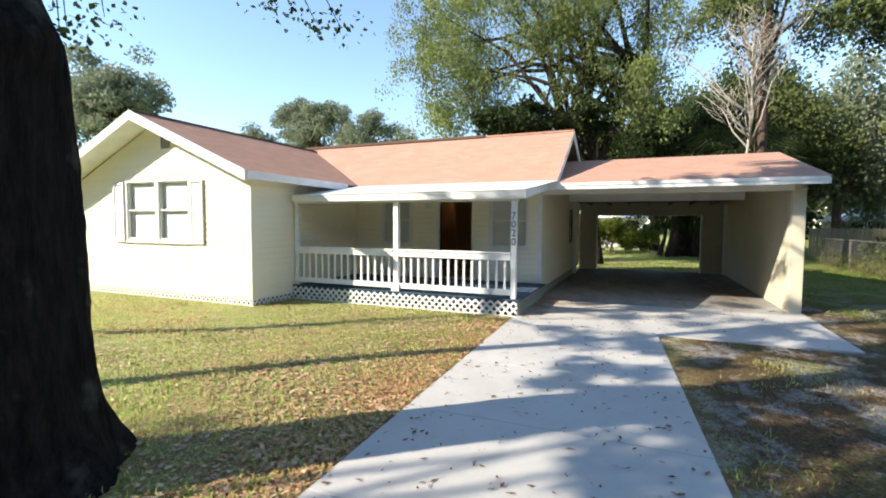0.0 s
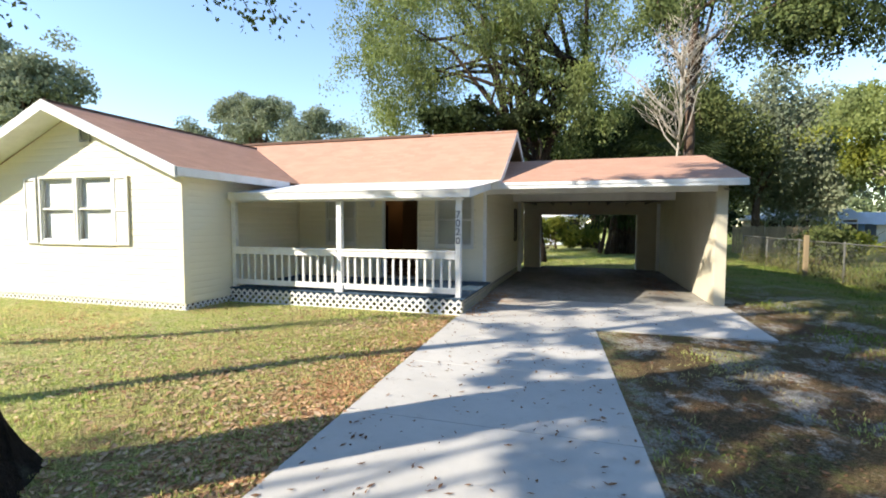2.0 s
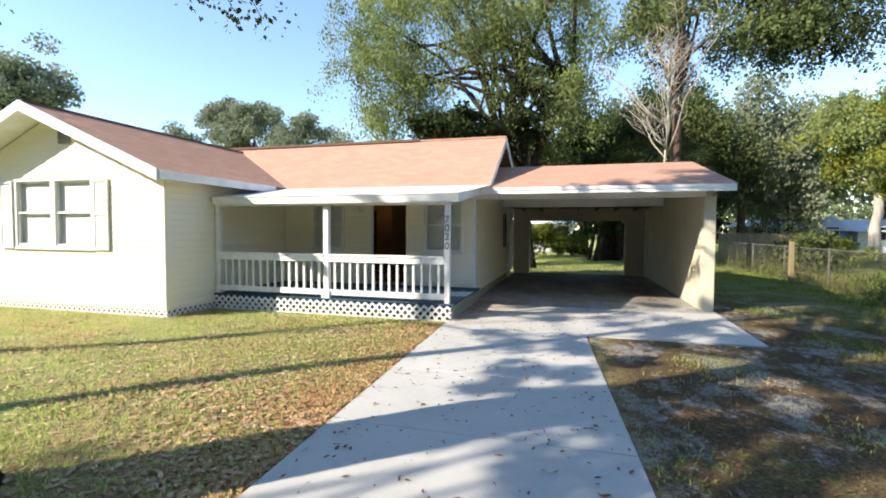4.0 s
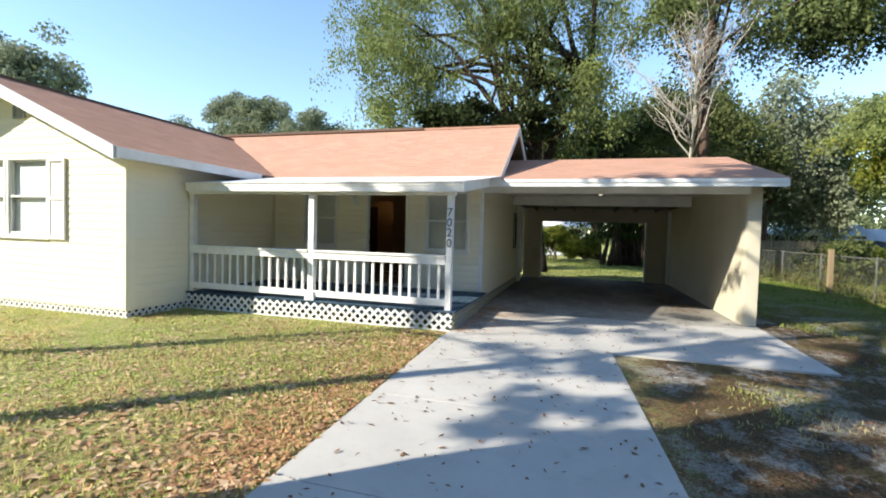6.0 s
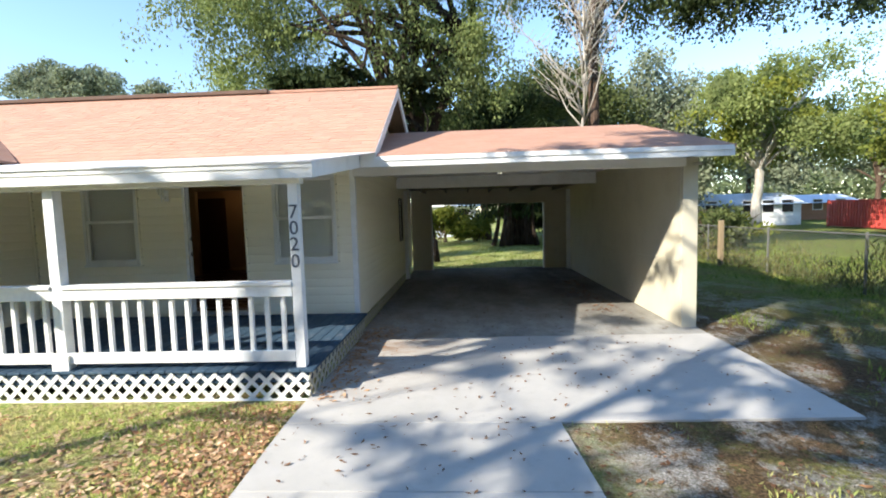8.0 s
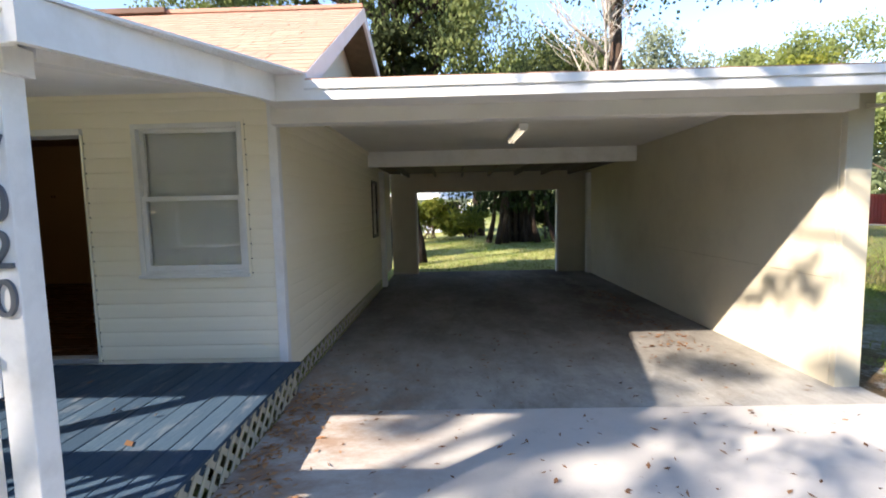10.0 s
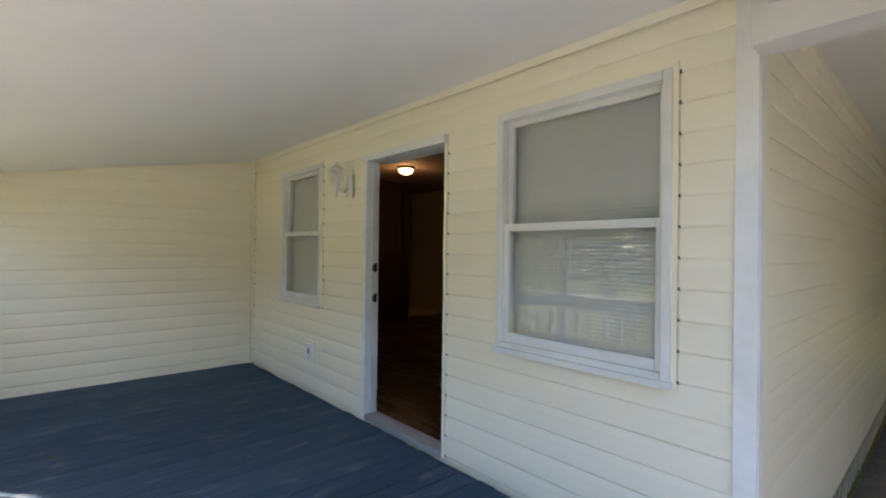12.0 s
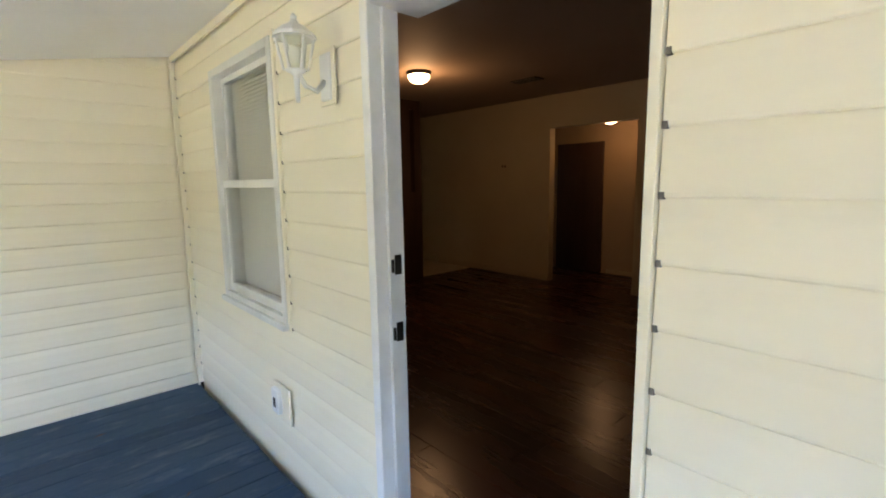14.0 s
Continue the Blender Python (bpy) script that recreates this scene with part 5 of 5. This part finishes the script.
def fan_palm(label, x, y, h, spread, fronds, seed):
    """A cabbage palm: a rough trunk and round fans of narrow blades on long stalks."""
    rng = np.random.default_rng(seed)
    t = thing("palm_tree", label, "palm", m=pose(x, y, 0))
    v, f = [], []
    tube(v, f, [(0, 0, 0), (0.05, 0, h * 0.5), (0.0, 0, h)], [0.17, 0.14, 0.16], 10)
    part("trunk", raw_mesh("trunk", v, f, BARK_DUSK, True), None, t)
    for k in range(fronds):
        a, up = rng.random() * 2 * math.pi, -0.55 + 1.5 * rng.random()
        d = Vector((math.cos(a) * math.cos(up), math.sin(a) * math.cos(up), math.sin(up)))
        s0 = Vector((0, 0, h))
        hub = s0 + d * spread * (0.45 + 0.2 * rng.random())
        v, f = [], []
        tube(v, f, [s0, s0.lerp(hub, 0.5) + Vector((0, 0, 0.06)), hub], [0.022, 0.016, 0.012], 5)
        side = d.cross(Vector((0, 0, 1))).normalized()
        for j in range(15):
            w = radians(-105 + 15 * j)
            way = (d * math.cos(w) + side * math.sin(w)).normalized()
            ln = spread * (0.55 + 0.12 * math.cos(w)) * (0.85 + 0.3 * rng.random())
            acr = way.cross(d.cross(side)).normalized() * 0.032
            m, e = hub + way * ln * 0.55, hub + way * ln - Vector((0, 0, 0.28 * ln))
            i = len(v)
            v += [hub, m + acr, e, m - acr]
            f.append((i, i + 1, i + 2, i + 3))
        part("frond", raw_mesh("frond", v, f, LEAF_DARK), None, t)
    return t


fan_palm("cabbage palm with dark green fan leaves behind the carport", 5.5, 11.9, 4.7, 1.9, 34, 55)
fan_palm("young cabbage palm with dark green fan leaves behind the carport", 6.9, 13.6, 4.6, 1.8, 30, 56)

# back yard seen through the carport
tree("thin dark leaning tree just behind the carport", (0.55, 9.9, 0), (-0.5, 0.4, 0), 5.0, 0.14, (-2.3, 10.2, 6.2), (3.6, 2.6, 1.0), LEAF_DARK, clumps=125, per=80, spread=0.22, lobes=22, size=0.16, seed=51, bark=BARK_NEAR)
rng = np.random.default_rng(52)
old = thing("strangler_tree", "old tree trunk wrapped in brown hanging roots", "tree", m=pose(4.3, 17.4, 0))
for k in range(26):
    v, f = [], []
    x, y = rng.normal() * 0.62, rng.normal() * 0.35
    tube(v, f, [(x * 1.25, y * 1.2, 0), (x, y, 1.0), (x * 0.9 + rng.normal() * 0.08, y, 2.2), (x * 0.7, y, 5.0)], [0.16, 0.10, 0.09, 0.10], 7)
    part("root", raw_mesh("root", v, f, BARK_ROOT, True), None, old)
pts = np.array([[rng.normal() * 0.9, rng.normal() * 0.6, 1.6 + 3.0 * rng.random()] for _ in range(2600)])
part("hanging_leaves", leaf_mesh("hanging_leaves", pts, 0.30, LEAF_DARK, rng, 1.2, 0.2), None, old)


def bush(label, x, y, rx, ry, h, leaf, n, size, seed, name="bush"):
    rng = np.random.default_rng(seed)
    t = thing(name, label, "bush", m=pose(x, y, 0))
    v, f = [], []
    for k in range(9):
        a = Vector((rng.normal() * rx * 0.15, rng.normal() * ry * 0.15, 0))
        e = Vector((rng.normal() * rx * 0.4, rng.normal() * ry * 0.4, h * (0.6 + 0.3 * rng.random())))
        tube(v, f, [a, a.lerp(e, 0.5) + Vector((0, 0, 0.1)), e], [0.03, 0.022, 0.008], 5)
    part("stems", raw_mesh("stems", v, f, BARK_BROWN), None, t)
    C, pts = crown_points(rng, (0, 0, h * 0.5), (rx, ry, h * 0.5), 26, n // 26, 0.22 * h ** 0.5)
    pts[:, 2] = np.abs(pts[:, 2]) + 0.02
    part("leaves", leaf_mesh("leaves", pts, size, leaf, rng, 0.1, 0.4), None, t)
    return t


bush("bright yellow-green hedge at the back of the yard", 0.2, 21.0, 2.4, 1.0, 2.1, LEAF_YELLOW, 3200, 0.2, 61)
bush("bright yellow-green hedge at the back of the yard", 2.2, 21.3, 1.9, 1.0, 1.8, LEAF_YELLOW, 3000, 0.17, 68)
bush("dark green bush beside the old trunk", 6.3, 19.0, 1.8, 1.2, 2.6, LEAF_DARK, 2600, 0.22, 62)
bush("green fern-like bush at the back of the yard", -2.6, 20.4, 1.6, 1.0, 1.7, LEAF_LIGHT, 2200, 0.2, 63)
bush("tangled dark green bush beyond the wire fence", 11.8, 12.5, 1.6, 1.2, 1.7, LEAF_MID, 2200, 0.16, 66)
bush("tangled green bush beyond the wire fence", 14.5, 16.0, 2.0, 1.4, 1.6, LEAF_YELLOW, 2200, 0.17, 67)
bush("dark green bush at the back of the yard", 9.2, 21.5, 2.5, 1.4, 3.0, LEAF_DARK, 2600, 0.25, 64)

# right-hand yard: small tree, wire fence, neighbours
tree("small yellow-green tree at the wire fence", (8.85, -0.28, 0), (0.05, 0.1, 0), 2.9, 0.085, (8.75, -0.1, 3.1), (1.35, 1.25, 1.2), LEAF_YELLOW, bark=BARK_DUSK, dark=LEAF_MID, lobes=18, clumps=80, per=110, spread=0.15, size=0.062, seed=71, limbs=20, low=-0.6)
tree("broad yellow-green tree with a bare broken trunk beyond the side yard", (19.0, 21.6, 0), (0.3, 0, 0), 7.5, 0.30, (20.4, 21.8, 7.6), (6.6, 4.0, 5.2), LEAF_LIGHT, bark=BARK_GREY, dark=LEAF_YELLOW, lobes=34, clumps=330, per=95, spread=0.42, size=0.15, seed=72, limbs=26, hang=0.35)
tree("pale feathery tree beyond the neighbours", (27.0, 36.0, 0), (0, 0, 0), 6.0, 0.3, (27.0, 36.0, 7.5), (5.5, 3.5, 5.0), LEAF_FAR_HAZE, clumps=80, per=220, spread=0.8, size=0.24, seed=73, hang=0.6)
tree("pale feathery tree beyond the red container", (45.0, 34.0, 0), (0, 0, 0), 6.0, 0.3, (45.0, 34.0, 6.5), (6.0, 4.0, 4.2), LEAF_FAR_HAZE, clumps=80, per=220, spread=0.8, size=0.26, seed=74)
tree("pale feathery tree beyond the red container", (34.0, 31.0, 0), (0, 0, 0), 5.0, 0.25, (34.0, 31.0, 6.2), (5.0, 4.0, 4.4), LEAF_FAR_HAZE, clumps=70, per=170, spread=0.7, lobes=18, size=0.22, seed=76, hang=0.4)
tree("green tree beyond the shed", (19.0, 33.0, 0), (0, 0, 0), 6.0, 0.3, (19.0, 33.0, 7.0), (4.5, 3.0, 4.5), LEAF_LIGHT, clumps=80, per=220, spread=0.7, size=0.22, seed=75)


def wire_fence(x, y0, y1, step=3.0, h=1.15):
    fn = thing("wire_fence", "old galvanised wire fence overgrown with weeds", "fence", m=pose(x, y0, 0))
    L = y1 - y0
    n = int(L / step)
    me = mesh_of(lathe([(0.028, -0.1), (0.028, h), (0.034, h + 0.01), (0.02, h + 0.04)], 10), "post", OLD_WIRE)
    for i in range(n + 1):
        o = part("post", me, None, fn)
        o.location = (0, L * i / n, 0)
    v, f = [], []
    tube(v, f, [(0, 0, h), (0, L / 2, h - 0.01), (0, L, h)], [0.018] * 3, 6)
    part("top_rail", raw_mesh("top_rail", v, f, OLD_WIRE), None, fn)
    v, f = [], []
    s = -h
    while s < L:
        for d in (1, -1):
            a0, a1 = max(s, 0), min(s + h, L)
            if a1 > a0:
                za, zb = (a0 - s, a1 - s) if d > 0 else (h - (a0 - s), h - (a1 - s))
                tube(v, f, [(0, a0, za), (0, a1, zb)], [0.0022] * 2, 3)
        s += 0.085
    tagged(part("wire_mesh", raw_mesh("wire_mesh", v, f, OLD_WIRE), None, fn), kind="stuff")


wire_fence(9.6, -6.5, 14.5)
rng = np.random.default_rng(81)
pts = []
while len(pts) < 5200:
    y = -6.5 + 21 * rng.random()
    lush = 0.5 + noise.noise(Vector((0.0, y * 0.8, 2.0)))
    if rng.random() < lush:
        pts.append((9.6 + rng.normal() * 0.25, y, 0.02 + 1.05 * lush * rng.random() ** 1.6))
pts = np.array(pts)
tagged(new("fence_weeds", leaf_mesh("fence_weeds", pts, 0.15, mat_leaf("weed", (0.07, 0.095, 0.025), (0.22, 0.19, 0.08), (0.14, 0.12, 0.055)), rng, -1.2, 0.08)), "tall weeds and vines along the wire fence", "weeds", kind="stuff")

wf = thing("wooden_fence", "weathered wooden plank fence of the neighbours", "fence", m=pose(10.6, 20.0, 0))
pk = mesh_of(boxes((0, 0.135, -0.01, 0.01, 0.05, 1.6), bevel=0.003), "fence_board", FENCE_WOOD)
for k in range(34):
    o = part("fence_board", pk, None, wf)
    o.location = (k * 0.15, 0, -0.03 * (k % 3))
part("rail", boxes((0, 5.1, 0.011, 0.05, 0.4, 0.48), (0, 5.1, 0.011, 0.05, 1.2, 1.28)), FENCE_WOOD, wf)
gp = thing("gate_post", "pale wooden post standing in the side yard", "post", m=pose(9.3, 7.2, 0))
part("shaft", boxes((-0.06, 0.06, -0.06, 0.06, -0.1, 1.35), bevel=0.006), FENCE_WOOD, gp)


def house(name, label, x, y, w, d, h, roof_h, wall_m, roof_m, chimney=True, turn=0):
    t = thing(name, label, "house", m=pose(x, y, 0, 0, 0, turn))
    part("wall", boxes((0, w, 0, d, 0, h)), wall_m, t)
    bm = bmesh.new()
    prism(bm, [(-0.4, -0.4, h), (-0.4, d + 0.4, h), (-0.4, d / 2, h + roof_h)], (w + 0.8, 0, 0))
    part("roof", bm, roof_m, t)
    if chimney:
        part("chimney", boxes((w * 0.12, w * 0.12 + 0.6, d * 0.4, d * 0.4 + 0.7, h, h + roof_h + 1.0), bevel=0.02), WHITE, t)
    for k in range(3):
        wd = part("window", boxes((w * (0.15 + 0.28 * k), w * (0.15 + 0.28 * k) + 1.0, -0.04, 0.02, 1.0, 2.1)), WHITE, t)
        part("pane", boxes((w * (0.15 + 0.28 * k) + 0.07, w * (0.15 + 0.28 * k) + 0.93, -0.045, -0.041, 1.07, 2.03)), DARK_METAL, wd)


house("neighbour_house", "low blue house with a pale metal roof and white chimney", 17.2, 31.0, 5.0, 6.0, 1.75, 1.25, BLUE_WALL, BLUE_ROOF)
house("white_house", "low white house with a pale metal roof", 23.4, 32.0, 5.5, 6.0, 1.7, 1.0, WHITE, BLUE_ROOF, False)
house("garden_shed", "small dark shed with a flat pale roof", 15.0, 30.5, 4.0, 3.0, 2.0, 0.4, FENCE_WOOD, GREY_METAL, False)
house("brick_house", "low brick house beyond the fence", 33.5, 42.0, 8.0, 6.0, 1.7, 0.9, BRICKISH, BLUE_ROOF, False)
house("back_shed", "pale shed beyond the back hedge", -2.5, 27.0, 5.0, 3.0, 2.2, 0.5, BLUE_ROOF, WHITE, False)

ct = thing("shipping_container", "faded red corrugated shipping container", "container", m=pose(30.1, 22.25, -0.1, 0, 0, 84) @ Matrix.Diagonal((1, 1, 0.78, 1)))
part("body", boxes((0, 6.06, 0.05, 2.38, 0.15, 2.55)), RED, ct)
rib = mesh_of(boxes((0, 0.14, 0.0, 0.05, 0.25, 2.45), bevel=0.01), "rib", RED)
for k in range(22):
    for yy in (0.0, 2.38):
        o = part("rib", rib, None, ct)
        o.location = (0.1 + k * 0.27, yy, 0)
for k in range(8):
    o = part("rib", rib, None, ct)
    o.matrix_basis = pose(0.0, 0.15 + k * 0.28, 0, 0, 0, 90)
for x in (0, 5.96):
    for y in (0.0, 2.31):
        part("corner_post", boxes((x - 0.03, x + 0.13, y, y + 0.12, 0.1, 2.6)), RED, ct)
bn = thing("blue_bin", "blue plastic dumpster near the container", "bin", m=pose(32.2, 22.6, 0))
part("body", boxes((-0.9, 0.9, -0.6, 0.6, 0.1, 1.2), bevel=0.06), BLUE, bn)
part("lid", boxes((-0.95, 0.95, -0.65, 0.65, 1.2, 1.3), bevel=0.03), BLUE, bn)
wr = thing("white_fence", "low white board fence by the far road", "fence", m=pose(33, 30, 0))
for k in range(8):
    part("post", boxes((k * 2.0, k * 2.0 + 0.12, 0, 0.12, 0, 1.1)), WHITE, wr)
for z in (0.45, 0.9):
    part("rail", boxes((0, 14.2, -0.03, 0.0, z, z + 0.14)), WHITE, wr)

# far woods that close the horizon
rng = np.random.default_rng(91)
pts = []
for k in range(560):
    a = rng.random() * 2 * math.pi
    r = 75 + 35 * rng.random()
    hgt = 8 + 7 * rng.random() + 1.5 * math.sin(5 * a)
    if math.sin(a) < -0.15:
        # taller, nearer row across the street: unseen, added to block low sky light
        r, hgt = 42 + 9 * rng.random(), 11 + 5 * rng.random()
    c = np.array([r * math.cos(a), r * math.sin(a), hgt * 0.5])
    pts.append(c + rng.normal(size=(300, 3)) * (2.4, 2.4, hgt * 0.26))
pts = np.concatenate(pts)
pts[:, 2] = np.abs(pts[:, 2])
tagged(new("far_woods", leaf_mesh("far_woods", pts, 0.62, LEAF_WOODS_HAZE, rng, 0.2, 0.45)), "distant green tree line, with an added unseen row that blocks sky light", "woods", kind="stuff")

# grass, litter
rng = np.random.default_rng(95)


def on_drive(x, y):
    return (y < -3.1 and drive_l(y) - 0.02 < x < drive_r(y) + 0.03) or (-3.2 < y < 8 and 0.0 < x < 5.15) or (y > -2.75 and -5.3 < x < 0.12) or (y > WING_Y - 0.06 and x < WING_X + 0.06 and y < 6.2)


gpts = []
for x0, x1, y0, y1, n in ((-10.5, 0.2, -9.5, -2.6, 42000), (-2.5, 0.3, -12.5, -2.6, 10000), (2.4, 5.2, -9.5, -2.9, 9000), (4.9, 14.0, -9.0, 12.0, 60000), (-1.0, 7.0, 7.9, 21.0, 20000)):
    for x, y in zip(x0 + (x1 - x0) * rng.random(n), y0 + (y1 - y0) * rng.random(n)):
        thick = noise.noise(Vector((x * 0.9, y * 0.9, 3.0))) + 0.35 * noise.noise(Vector((x * 4, y * 4, 1)))
        if not on_drive(x, y) and thick > -0.25 + (0.5 if 2.4 < x < 8.4 and y < 6 else 0.0) + 0.5 * rng.random() - 0.25:
            gpts.append((x, y, ground_z(x, y) + 0.002))
gpts = np.array(gpts)
side = (gpts[:, 0] > 4.9) | (gpts[:, 1] > 7.9)
tagged(new("grass", leaf_mesh("grass", gpts[~side], 0.047, GRASS, rng, -1.1, 0.10)), "short patchy dry lawn grass", "grass", kind="stuff")
tagged(new("yard_grass", leaf_mesh("yard_grass", gpts[side], 0.08, SHADED_YARD_GRASS, rng, -1.1, 0.09)), "greener uneven grass of the side and back yard, darkened for shade", "grass", kind="stuff")


def litter(name, label, n, spot, size, material=LITTER, slim=0.26):
    pts = []
    for _ in range(n):
        p = spot()
        if p is not None:
            pts.append(p)
    P = np.array(pts)
    me = leaf_mesh(name, P, size, material, rng, 0.0, slim)
    co = np.empty(len(me.vertices) * 3)
    me.vertices.foreach_get("co", co)
    co = co.reshape(-1, 4, 3)
    co[:, :, 2] = P[:, None, 2] + np.abs(co[:, :, 2] - P[:, None, 2]) * 0.25 + 0.004
    me.vertices.foreach_set("co", co.ravel())
    me.update()
    return tagged(new(name, me), label, "leaves", kind="stuff")


def lawn_spot():
    x, y = -9.5 + 9.7 * rng.random() ** 0.6, -10.5 + 7.6 * rng.random()
    if on_drive(x, y) or noise.noise(Vector((x * 0.8, y * 0.8, 7))) + 0.5 * rng.random() < 0.05 * (-x) - 0.1:
        return None
    return (x, y, ground_z(x, y) + 0.01)


def edge_spot():
    y = -10.5 + 7.8 * rng.random()
    x = drive_l(y) - abs(rng.normal()) * 0.5
    return None if on_drive(x, y) else (x, y, ground_z(x, y) + 0.012)


def soil_spot():
    x, y = 2.5 + 7 * rng.random(), -10 + 10 * rng.random()
    return None if on_drive(x, y) else (x, y, ground_z(x, y) + 0.008)


def drive_spot():
    y = -11 + 13 * rng.random() ** 0.8
    x = drive_l(y) + (2.5 if y < -3 else 4.7) * rng.random()
    return (x, y, 0.003)


litter("fallen_leaves", "dry brown leaves scattered over the lawn", 15000, lawn_spot, 0.076)
litter("fallen_leaves", "drift of dry orange-brown leaves along the drive", 8500, edge_spot, 0.06, LITTER_RUST)
litter("fallen_leaves", "dry brown leaves on the sandy soil", 7000, soil_spot, 0.055, LITTER_DARK)
litter("fallen_leaves", "single dry leaves on the concrete drive", 1000, drive_spot, 0.062, LITTER_DARK, 0.2)
litter("fallen_leaves", "drift of brown leaves beside the deck's end", 480, lambda: (0.12 + abs(rng.normal()) * 0.22, -2.7 + 2.9 * rng.random(), 0.004), 0.07, LITTER_RUST, 0.22)
litter("fallen_leaves", "drift of old leaves against the carport wall", 260, lambda: (4.4 - abs(rng.normal()) * 0.3, 1.0 + 3.8 * rng.random(), 0.004), 0.08, LITTER_DARK)
litter("fallen_leaves", "few dry leaves lying on the porch deck", 26, lambda: (-5.0 + 4.9 * rng.random(), -2.4 + 2.2 * rng.random(), DECK_Z + 0.004), 0.075, LITTER_DARK)
